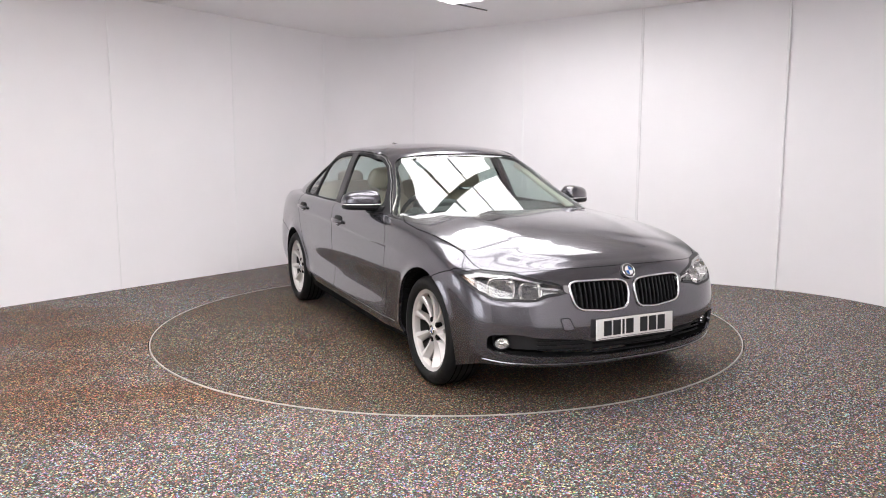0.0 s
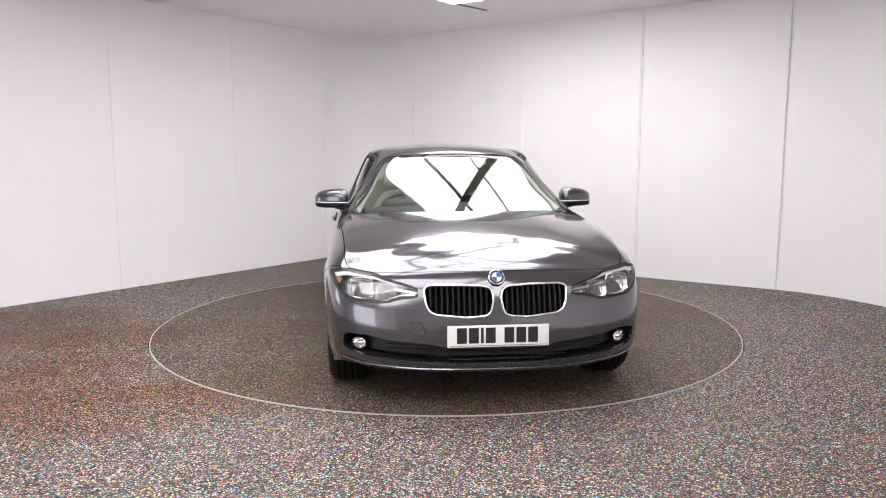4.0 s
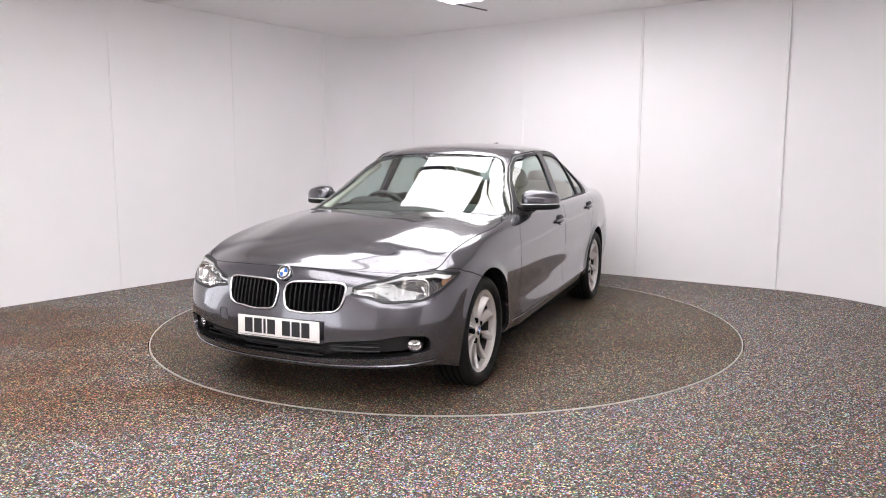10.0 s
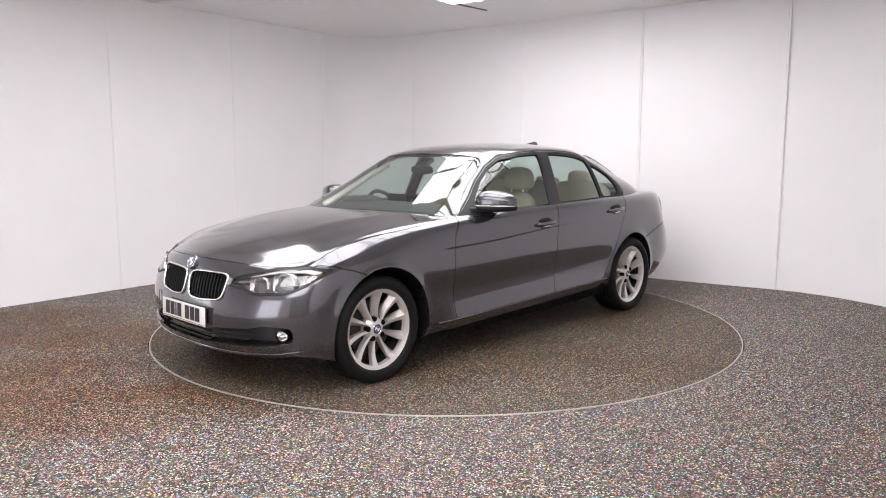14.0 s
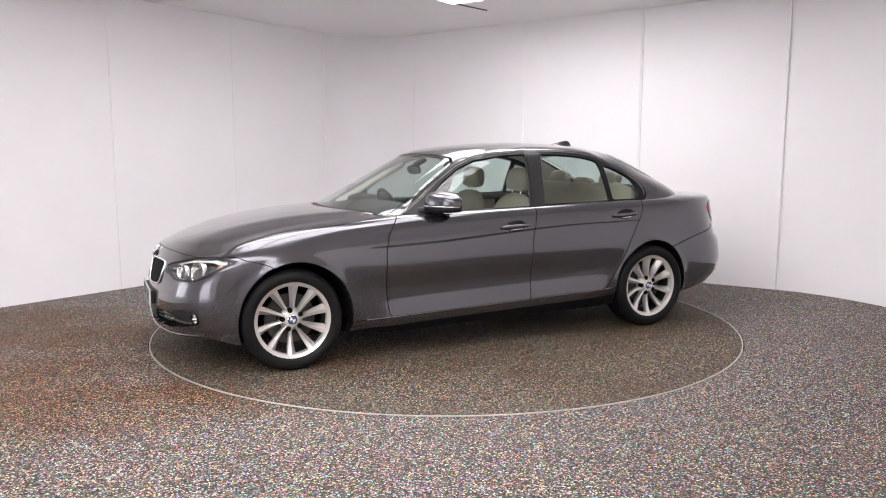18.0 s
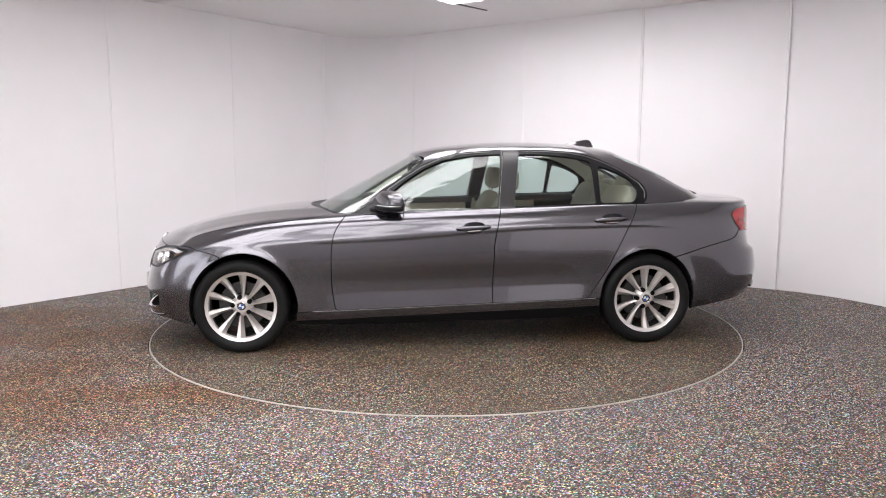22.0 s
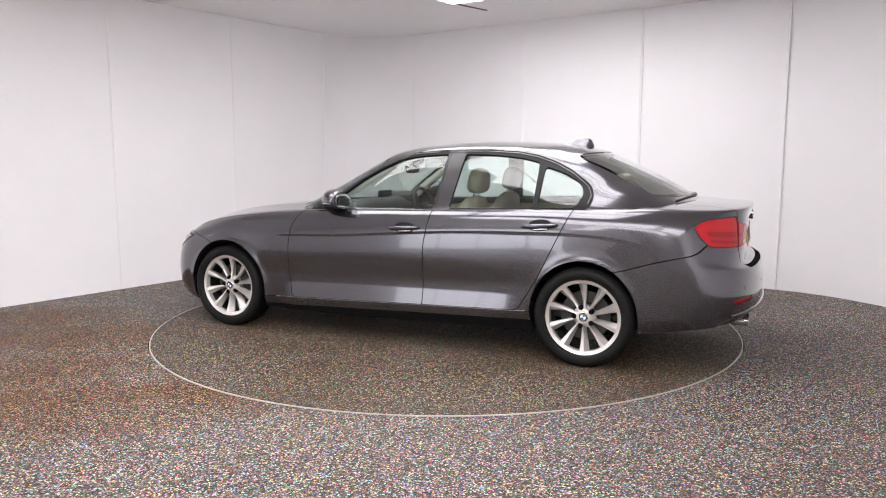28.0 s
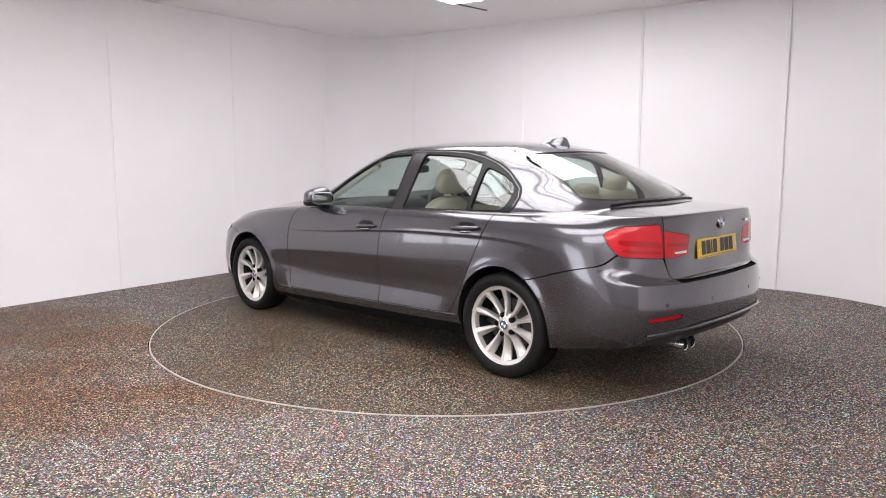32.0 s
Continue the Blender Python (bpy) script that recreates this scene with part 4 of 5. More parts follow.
# rear bumper
rb_line = rounded(REAR_BUMPER, .09, 5)
rear_b = rest.clip(uvp(rest, rb_line) + GAP)
rest = rest.clip(GAP - uvp(rest, rb_line))
low_line = lambda s: s.uv[:, 1] - np.interp(s.uv[:, 0], [5.0, 5.08, 5.18, 5.32, 5.8], [-.02, .04, .11, .155, .16])
diffuser = rear_b.clip(low_line(rear_b) + .002)
rear_b = rear_b.clip(-low_line(rear_b))
reflector = rear_b.clip(uvp(rear_b, [(5.055, .194), (5.055, .220), (5.24, .229), (5.24, .203)]))
rear_b = rear_b.clip(-uvp(rear_b, [(5.05, .190), (5.05, .224), (5.245, .233), (5.245, .199)]))
ledge = rear_b.clip(np.maximum(.432 - rear_b.uv[:, 1], 5.255 - rear_b.uv[:, 0]))
rear_b = rear_b.clip(-np.maximum(.432 - rear_b.uv[:, 1], 5.255 - rear_b.uv[:, 0]))
rb = put("rear_bumper", rear_b.mesh(.016, 0, 0), M_PAINT, car, "grey metallic rear bumper")
put("diffuser", diffuser.mesh(.02, -.006, 0), M_PLASTIC, rb, "black plastic lower valance")
# The shade in the slot below the boot lid is put into the ledge's black.
put("loading_ledge", ledge.mesh(.02, -.022, 0), M_UNDER, rb, "bumper ledge under the boot lid, black with painted shade")
for sgn in (1, -1):
    put("rear_reflector", reflector.mesh(.01, -.003, sgn), M_REDDARK, rb, "slim dark red reflector")

# rolled lip between bumper and valance
lip = [on_rear(y, float(np.interp(abs(y), [0, .35, .55, .70], [.398, .396, .386, .366])), .002) for y in np.linspace(-.70, .70, 45)]
put("bumper_lip", tube(lip, .011, 8), M_PAINT, rb, "rolled painted lip")

# front bumper with grilles
fb = rest.clip(uvp(rest, FRONT_BUMPER) + GAP)
rest = rest.clip(GAP - uvp(rest, FRONT_BUMPER))
fold = low.clip(uz(low, HEADLIGHT) + .0015)
head = fold.clip(np.where(fold.p[:, 0] > 1.4, -1, 1))
fb = fb.clip(-uz(fb, HEADLIGHT))
rest = rest.clip(np.where(rest.p[:, 0] > 1.4, -uz(rest, HEADLIGHT), -1))
kid = rounded(KIDNEY, .02, 2)
fb = fb.clip(-yz(fb, kid))
mouth_poly = rounded(MOUTH, .015, 2)
mouth = fb.clip(yz(fb, mouth_poly))
fb = fb.clip(-yz(fb, mouth_poly))
chin_line = lambda s: s.p[:, 2] - np.interp(s.p[:, 1], [0, .58, .70, .78], [.236, .238, .228, .19])
chin = fb.clip(chin_line(fb))
fb = fb.clip(-chin_line(fb))
front_bumper = put("front_bumper", fb.mesh(.02, 0, 0), M_PAINT, car, "grey metallic front bumper")
put("chin", chin.mesh(.03, -.004, 0), M_PLASTIC, front_bumper, "black plastic lower lip")
put("air_intake", mouth.mesh(.02, -.095, 0), M_PLASTIC, front_bumper, "black recessed lower air intake")

# sills, doors, wings, quarters
sill_line = lambda s: s.p[:, 2] - (.300 - .0265 * s.p[:, 0])
sill_box = lambda s: np.maximum(np.maximum(sill_line(s), np.abs(s.p[:, 0] + .02) - 1.12), .5 - s.p[:, 1])
sill = rest.clip(sill_box(rest) + GAP)
sill.p[:, 1] -= .165 * np.maximum(0, .305 - .0265 * sill.p[:, 0] - sill.p[:, 2])      # tucks in below the doors
rest = rest.clip(GAP - sill_box(rest))
side_only = lambda s, f: np.where(s.p[:, 1] > .6, f, 1)
fdr = rounded(FRONT_DOOR, [.035] + [.04] * 9 + [.008], 3)
rdr = rounded(REAR_DOOR, [.008] + [.04] * 7 + [.03], 3)
d_front = rest.clip(side_only(rest, xz(rest, fdr) + GAP))
d_rear = rest.clip(side_only(rest, xz(rest, rdr) + GAP))
rest = rest.clip(-side_only(rest, xz(rest, fdr) - GAP))
rest = rest.clip(-side_only(rest, xz(rest, rdr) - GAP))
pair("sill", sill, M_PAINT, "dark grey sill panel", .02, -.004)
front_doors = pair("front_door", d_front, M_PAINT, "grey metallic front door", .014)
rear_doors = pair("rear_door", d_rear, M_PAINT, "grey metallic rear door", .014)
pair("front_wing", rest.clip(.3 - rest.p[:, 0]), M_PAINT, "grey metallic front wing", .02)
pair("rear_wing", rest.clip(rest.p[:, 0] + .3), M_PAINT, "grey metallic rear wing", .02)

# the highlight along the top of each sill, added as a thin grey bar
for sgn in (1, -1):
    put("sill_highlight", tube([tuple(on_side(x, .3015 - .0265 * x) * Vector((1, sgn, 1)) + Vector((0, sgn * .001, 0))) for x in np.linspace(.93, -1.03, 23)], .0014, 6), M_HOUSING, car, "thin grey bar for the highlight along the sill")

# wheel houses: dark liners behind the arches
for cx, name in ((1.383, "wheel_liner"), (-1.402, "wheel_liner")):
    for sgn in (1, -1):
        n, vs, fs = 28, [], []
        for k in range(n + 1):
            a = math.pi * (1.12 * k / n - .06)
            for yy in (.845, .45):
                vs.append((cx + .362 * math.cos(a), sgn * yy, .312 + .372 * math.sin(a)))
        fs = [(2 * k, 2 * k + 1, 2 * k + 3, 2 * k + 2) for k in range(n)]
        vs.append((cx, sgn * .45, .30))
        fs += [(2 * k + 1, len(vs) - 1, 2 * k + 3) for k in range(n)]
        put(name, mesh_from(vs, fs), M_UNDER, car)

# ---------------------------------------------------------------- greenhouse
side_win = lambda s, f: np.where(s.p[:, 1] > .40, f, 1)
scr = lambda s: np.where(s.uv[:, 0] < 1.3, uvp(s, rounded(SCREEN, .03, 3)), 1)
bak = lambda s: np.where(s.uv[:, 0] > 2.5, uvp(s, rounded(BACKLIGHT, .03, 3)), 1)
dlo = rounded(DLO, .03, 2)
gf, gr, gq = rounded(GLASS_F, .015, 2), rounded(GLASS_R, .015, 2), rounded(GLASS_Q, .03, 3)
frame_s = green.clip(-scr(green))
frame_s = frame_s.clip(-bak(frame_s))
top = frame_s.clip(-side_win(frame_s, xz(frame_s, dlo)))
black = frame_s.clip(side_win(frame_s, xz(frame_s, dlo) + .0015))
put("cabin_frame", top.mesh(.03, 0, 0), M_PAINT, car, "grey metallic roof and pillars")
put("headliner", top.mesh(0, -.032, 0), M_HEADLINER, car, "pale cloth roof lining and pillar trim")
put("windscreen", screen_sheet.clip(scr(screen_sheet) + .004).mesh(0, -.004, 0), M_SCREEN, car, "green tinted windscreen")
put("windscreen_band", screen_sheet.clip(np.maximum(scr(screen_sheet) + .004, -(scr(screen_sheet) + .020))).mesh(.022, -.0065, 0), M_BLACK, car, "black border of the windscreen")
put("rear_window", rear_sheet.clip(bak(rear_sheet) + .004).mesh(0, -.004, 0), M_SCREEN, car, "green tinted rear window")
seal_v = int(np.argmin(np.abs(GG[2] - .052)))
seal = [Vector(PG[i, seal_v]) for i in range(len(GG[1])) if GG[1][i] > 3.22]
seal = [p + Vector((-.004, 0, .002)) for p in seal]
put("window_seal", tube(seal + [p * Vector((1, -1, 1)) for p in reversed(seal[:-1])], .006, 8), M_BLACK, car, "black rubber seal under the rear window")
put("rear_window_band", rear_sheet.clip(np.maximum(bak(rear_sheet) + .004, -(bak(rear_sheet) + .022))).mesh(0, -.0065, 0), M_BLACK, car, "black border of the rear window")
for poly in (gf, gr, gq):
    black = black.clip(-side_win(black, xz(black, poly)))
split = lambda s: s.p[:, 0] + .352 + (s.p[:, 2] - .95) * .145
fr_f, fr_r = black.clip(-split(black) + .002), black.clip(split(black) + .002)
gl_f, gl_r, gl_q = (green.clip(side_win(green, xz(green, p) + .001)) for p in (gf, gr, gq))
for sgn, fd, rd in ((1, front_doors[0], rear_doors[0]), (-1, front_doors[1], rear_doors[1])):
    for d, ring_, edge in ((fd, fr_f, lambda q: -.338 - .145 * (q.p[:, 2] - .95) - q.p[:, 0]), (rd, fr_r, lambda q: q.p[:, 0] + .463 + .145 * (q.p[:, 2] - .95))):
        put("window_frame", ring_.clip(edge(ring_)).mesh(.02, -.002, sgn), M_BLACK, d, "black window frame")
        put("pillar_cover", ring_.clip(-edge(ring_)).mesh(.02, -.002, sgn), M_GLOSS, d, "gloss black pillar cover")
    put("window_glass", gl_f.mesh(0, -.012, sgn), M_GLASS, fd, "green tinted side glass")
    put("window_glass", gl_r.mesh(0, -.012, sgn), M_GLASS, rd, "green tinted side glass")
    put("quarter_glass", gl_q.mesh(0, -.012, sgn), M_GLASS, rd, "green tinted quarter glass")
    # slim satin line round the window frames
    edge_f = [(.628, .944), (.465, 1.044), (.325, 1.146), (.170, 1.240), (.016, 1.306), (-.104, 1.333), (-.370, 1.352)]
    edge_r = [(-.39, 1.352), (-.705, 1.350), (-.90, 1.338), (-1.03, 1.313), (-1.15, 1.270), (-1.267, 1.212), (-1.385, 1.125), (-1.412, 1.07), (-1.395, 1.01)]
    for d, line in ((fd, edge_f), (rd, edge_r)):
        pts = []
        for (xa, za), (xb, zb) in zip(line, line[1:]):
            for k in range(5):
                x, z = xa + (xb - xa) * k / 5, za + (zb - za) * k / 5
                dist = (green.p[:, 0] - x) ** 2 + (green.p[:, 2] - z) ** 2 + np.where(green.p[:, 1] > .4, 0, 9)
                near = np.argsort(dist)[:4]
                wt = 1 / (dist[near] + 1e-6)
                pts.append((x, sgn * (float((green.p[near, 1] * wt).sum() / wt.sum()) + .001), z))
        put("frame_trim", tube(pts, .0022, 6), M_HOUSING, d, "slim satin line on the window frame")
    # bright weather strip along the belt
    for d, a, b in ((fd, .60, -.352), (rd, -.366, -1.36)):
        pts = []
        for k in range(19):
            x = a + (b - a) * k / 18
            z = float(np.interp(x, [-1.39, -.87, -.1, .40, .665], [.976, .963, .943, .927, .922]))
            i = int(np.argmin((green.p[:, 0] - x) ** 2 + (green.p[:, 2] - z) ** 2 + np.where(green.p[:, 1] > .6, 0, 9)))
            pts.append((x, sgn * (green.p[i, 1] + .004), z))
        put("belt_strip", tube(pts, .006, 6), M_BLACK, d, "black belt moulding")

# ---------------------------------------------------------------- lamps
def squared(me, n=3.6):
    """Push a turned shape towards a rounded square."""
    for q in me.vertices:
        r = math.hypot(q.co.x, q.co.z)
        if r > 1e-6:
            c, s = abs(q.co.x) / r, abs(q.co.z) / r
            k = .93 / (c ** n + s ** n) ** (1 / n)
            q.co.x, q.co.z = q.co.x * k, q.co.z * k
    return me


def along(line, step=.012):
    """Evenly spaced points along a closed outline."""
    out = []
    for a, b in zip(line, line[1:] + line[:1]):
        n = max(1, int(math.hypot(b[0] - a[0], b[1] - a[1]) / step))
        out += [(a[0] + (b[0] - a[0]) * k / n, a[1] + (b[1] - a[1]) * k / n) for k in range(n)]
    return out


def on_skin(u, z, out, sgn=1, rear=False):
    """The point of the nose or tail skin at (u, z), between its nearest grid points, out metres proud."""
    d = (low.uv[:, 0] - u) ** 2 + (low.p[:, 2] - z) ** 2 + np.where(low.p[:, 0] < -1.5 if rear else low.p[:, 0] > 1.4, 0, 9)
    near = np.argsort(d)[:4]
    w = 1 / (d[near] + 2e-6)
    p = (low.p[near] * w[:, None]).sum(0) / w.sum() + NL[near[0]] * out
    return Vector((p[0], sgn * p[1], p[2]))


lamp_line = along(rounded(HEADLIGHT, .012, 2))


def eased(pts, rounds=6):
    """A closed run of points, smoothed a little."""
    for _ in range(rounds):
        pts = [pts[i - 1] * .25 + pts[i] * .5 + pts[(i + 1) % len(pts)] * .25 for i in range(len(pts))]
    return pts



for sgn in (1, -1):
    lamp = put("headlight", head.mesh(.0, .0, sgn), M_LENS, car, "headlight with clear cover")
    put("housing", head.mesh(0, -.055, sgn), M_LAMPBOX, lamp, "dark lamp housing")
    put("bezel", head.clip(-(uz(head, HEADLIGHT) + .0105)).mesh(.05, .0008, sgn), M_INK, lamp, "dark bezel")
    # The dark line round the headlight, drawn as a thin black tube.
    put("lamp_outline", tube(eased([on_skin(u, z, .001, sgn) for u, z in lamp_line]), .0036, 6, closed=True), M_INK, lamp, "black outline round the headlight")
    for u, z, r in ((.585, .630, .050), (.735, .644, .061)):
        i = int(np.argmin((low.uv[:, 0] - u) ** 2 + (low.p[:, 2] - z) ** 2 + np.where(low.p[:, 0] > 1.4, 0, 9)))
        c, n = Vector(low.p[i]), Vector(NL[i])
        ax = (n * .3 + Vector((1, .25, 0)) * .7).normalized()
        c = c - n * .032
        c.y, ax.y = c.y * sgn, ax.y * sgn
        m = Matrix.Translation(c) @ ax.to_track_quat("Y", "Z").to_matrix().to_4x4() @ Matrix.Diagonal((1.18, 1, .92, 1))
        put("reflector_bowl", squared(lathe([(.004, -.03), (.02, -.027), (r * .6, -.020), (r * .85, -.008), (r, .010), (r + .004, .014), (r + .007, .010), (r + .006, -.015)], 40)), M_REFLECTOR, lamp,
            "bright squarish reflector", m)
        put("bulb_shield", lathe([(0, -.008), (.007, -.009), (.010, -.014), (.010, -.035)], 16), M_DARKMETAL, lamp, m=m)
        put("bowl_step", squared(lathe([(r * .80, -.012), (r * .84, -.004), (r * .88, -.004)], 40)), M_REFLECTOR, lamp, m=m)
    strip = head.clip(uz(head, [(.50, .664), (.60, .684), (.66, .698), (.78, .709), (.888, .716), (.985, .704), (.975, .692), (.93, .684), (.86, .698), (.76, .697), (.66, .688), (.58, .674), (.50, .660)]))
    put("eyelid", strip.mesh(.008, -.008, sgn), M_WHITE, lamp, "white light bar along the top")
    put("side_marker", head.clip(uz(head, [(.90, .692), (.96, .690), (1.0, .694), (.93, .664), (.895, .650)])).mesh(.008, -.018, sgn), M_AMBER, lamp, "amber side marker")
    tray = head.clip(uz(head, [(.50, .612), (.57, .586), (.76, .592), (.85, .622), (.87, .66), (.86, .70), (.56, .675), (.52, .65)]))
    put("tray", tray.mesh(0, -.045, sgn), M_RINGGREY, lamp, "dark lamp floor")
    put("inner_bar", head.clip(uz(head, [(.42, .636), (.54, .650), (.54, .640), (.42, .626)])).mesh(.008, -.02, sgn), M_SATIN, lamp, "slim chrome bar")
    link = [on_front(sgn * y, z, .006) for y, z in ((.362, .640), (.378, .645), (.398, .645), (.40, .618), (.385, .606), (.366, .604))]
    put("chrome_link", mesh_from(link + [p - Vector((.02, 0, 0)) for p in link], [(0, 1, 2, 3, 4, 5)] + [(k, (k + 1) % 6, (k + 1) % 6 + 6, k + 6) for k in range(6)], smooth=False),
        M_HOUSING, front_bumper, "satin chrome link beside the kidney grille")

    tail = put("tail_light", lamp_out.mesh(.02, .002, sgn), M_RED, car, "red wrap-around tail light")
    put("light_band", lamp_out.clip(uz(lamp_out, [(4.93, .874), (5.02, .870), (5.165, .862), (5.17, .830), (5.02, .838), (4.94, .848)])).mesh(.004, .0045, sgn), M_REDDARK, tail, "dark red light guide")
    put("light_band", lamp_out.clip(uz(lamp_out, [(4.95, .824), (5.03, .818), (5.172, .812), (5.176, .794), (5.03, .798), (4.96, .806)])).mesh(.004, .0045, sgn), M_REDDARK, tail)
    # The tail lamp's dark outline, drawn as a thin black tube.
    put("lamp_outline", tube(eased([on_skin(u, z, .002, sgn, True) for u, z in along(rounded(LAMP_OUT, .012, 2))], 3), .0028, 6, closed=True), M_INK, tail, "black outline round the lamp")
    inner = put("boot_light", lamp_in.mesh(.02, .002, sgn), M_RED, car, "red tail light in the boot lid")
    put("reversing_lens", lamp_in.clip(uz(lamp_in, [(5.27, .803), (5.385, .803), (5.385, .788), (5.27, .786)])).mesh(.004, .0045, sgn), M_WHITE, inner, "small clear reversing lens")
    put("light_band", lamp_in.clip(uz(lamp_in, [(5.215, .854), (5.39, .843), (5.39, .826), (5.215, .834)])).mesh(.004, .0045, sgn), M_REDDARK, inner)

    # kidney grille: frame, slats, dark back
    kp = [(sgn * y, z) for y, z in rounded(KIDNEY, .03, 4)]
    ring = [on_front(y, z, .004) for y, z in kp]
    kidney = put("kidney_grille", tube(ring, .0068, 8, closed=True), M_CHROME, front_bumper, "chrome kidney grille frame")
    ins = [on_front(y, z, -.004) for y, z in kp]
    cx = sum((p for p in ins), Vector()) / len(ins)
    nn = len(ins)
    back_v = ins + [p + (cx - p) * .06 - Vector((.05, 0, 0)) for p in ins] + [cx - Vector((.055, 0, 0))]
    put("grille_back", mesh_from(back_v, [(k, (k + 1) % nn, (k + 1) % nn + nn, k + nn) for k in range(nn)] + [(k + nn, (k + 1) % nn + nn, 2 * nn) for k in range(nn)]), M_UNDER, kidney, "dark grille recess")
    kpn = np.array([(abs(y), z) for y, z in kp])
    for k in range(11):
        y = .052 + .0285 * k
        zs = np.linspace(.50, .67, 120)
        inside = zs[poly_sdf(kpn, np.stack([np.full(120, y), zs], 1)) < -.006]
        if len(inside) < 5:
            continue
        pts = [on_front(sgn * y, float(z), -.004) for z in np.linspace(inside[0], inside[-1], 7)]
        vs, fs = [], []
        for q in pts:
            vs += [q + Vector((0, -.0042, 0)), q + Vector((.003, 0, 0)), q + Vector((0, .0042, 0)), q + Vector((-.03, .003, 0)), q + Vector((-.03, -.003, 0))]
        for j in range(6):
            for i in range(5):
                fs.append((5 * j + i, 5 * j + (i + 1) % 5, 5 * j + 5 + (i + 1) % 5, 5 * j + 5 + i))
        put("slat", mesh_from(vs, fs, smooth=False), M_BLACK, kidney)

    # fog lamp and its pocket
    fc = Vector((1.962, sgn * .700, .348))
    ax = Vector((.93, sgn * .36, 0)).normalized()
    m = Matrix.Translation(fc) @ ax.to_track_quat("Y", "Z").to_matrix().to_4x4() @ Matrix.Diagonal((.92, 1, .74, 1))
    fog = put("fog_lamp", lathe([(.047, -.03), (.047, .004), (.043, .010), (.039, .006), (.037, -.006)], 32), M_BLACK, front_bumper, "round fog lamp", m)
    put("fog_reflector", lathe([(.004, -.030), (.02, -.026), (.033, -.012), (.038, .0)], 32), M_REFLECTOR, fog, "bright fog lamp bowl")
    put("fog_lens", lathe([(.0, .006), (.02, .0055), (.034, .003), (.039, 0)], 32), M_LENS, fog, "clear fog lamp lens")
    # slats of the side intakes
    for k, z in enumerate((.318, .340, .362)):
        pts = [on_front(sgn * y, z + .02 * (y - .3), -.014) for y in np.linspace(.30, .56, 8)]
        put("intake_slat", tube(pts, .005, 5), M_BLACK, front_bumper)
for z in (.29, .315, .338):
    put("intake_slat", tube([on_front(y, z, -.012) for y in np.linspace(-.25, .25, 9)], .005, 5), M_BLACK, front_bumper)
# thin bright edge along the lower lip
put("lip_edge", tube([on_front(y, float(np.interp(abs(y), [0, .4, .7, .8], [.236, .238, .252, .27])), .002) for y in np.linspace(-.79, .79, 41)], .006, 6), M_PAINT, front_bumper)


# ---------------------------------------------------------------- badges and plates
def roundel(parent, m, r, name="badge"):
    """Plain round badge: dark ring, four enamel quarters in blue and white, bright rim."""
    b = put(name, lathe([(r * 1.0, -.003), (r * 1.0, .003), (r * .94, .0045), (r * .90, .003)], 40), M_CHROME, parent, "round enamel badge", m)
    put("badge_ring", lathe([(r * .90, .003), (r * .62, .0035)], 40), M_RINGGREY, b, "dark ring")
    for q in range(4):
        vs = [(0, .0042, 0)] + [(r * .6 * math.cos(math.pi / 2 * q + math.pi / 16 * k), .0036, r * .6 * math.sin(math.pi / 2 * q + math.pi / 16 * k)) for k in range(9)]
        put("quarter", mesh_from(vs, [(0, k + 2, k + 1) for k in range(8)], smooth=False), M_BLUE if q % 2 else M_WHITE, b)
    put("badge_edge", lathe([(r * .63, .0030), (r * .63, .0048), (r * .585, .0048), (r * .585, .0030)], 40), M_CHROME, b)
    return b


def facing(c, ax, up="Z"):
    return Matrix.Translation(c) @ Vector(ax).to_track_quat("Y", up).to_matrix().to_4x4()


roundel(put("bonnet_badge_base", lathe([(.0, .0), (.042, .0), (.044, -.01)], 32), M_PAINT, car, m=facing((2.108, 0, .704), (.85, 0, .52))), pose(0, .002, 0), .041)
roundel(put("boot_badge_base", lathe([(.0, .0), (.036, .0), (.038, -.01)], 32), M_PAINT, car, m=facing(on_rear(0.001, .935, .003), (-1, 0, .05))), pose(0, .002, 0), .036)


def number_plate(name, m, material, label):
    """A number plate; its writing stands as plain bars."""
    p = put(name, box(.52, .006, .111, bevel=.0028, seg=2), material, car, label, m)
    put("plate_edge", box(.50, .002, .002, Matrix.Translation((0, -.0042, -.048))), M_INK, p)
    x = -.212
    for k in range(7):
        if k == 4:
            x += .034
        put("bar", box(.05 if k != 2 else .014, .0016, .079, Matrix.Translation((x + (.025 if k != 2 else .007), -.0042, .004))), M_INK, p)
        x += .061 if k != 2 else .025
    for sx in (-.245, .245):
        put("screw", lathe([(0, .0), (.005, 0), (.006, .002)], 12), M_WHITE, p, m=pose(sx, -.004, -.005, 0, 0, 180))
    return p


number_plate("front_plate", Matrix.Translation((2.178, 0, .417)) @ pose(0, 0, 0, 0, 0, 90) @ pose(0, 0, 0, -2), M_PLATEW, "white front number plate with plain black bars")
number_plate("rear_plate", Matrix.Translation((-2.312, 0, .795)) @ pose(0, 0, 0, 0, 0, -90) @ pose(0, 0, 0, -6), M_PLATEY, "yellow rear number plate with plain black bars")
put("plate_bracket", box(.03, .46, .085, pose(2.155, 0, .417), .006), M_PLASTIC, car, "black plate holder")
put("model_script", box(.003, .10, .016, pose(*on_rear(-.40, .925, .003), 0, 0, 14), .001, 1), M_WHITE, car, "small satin lettering as a bar")
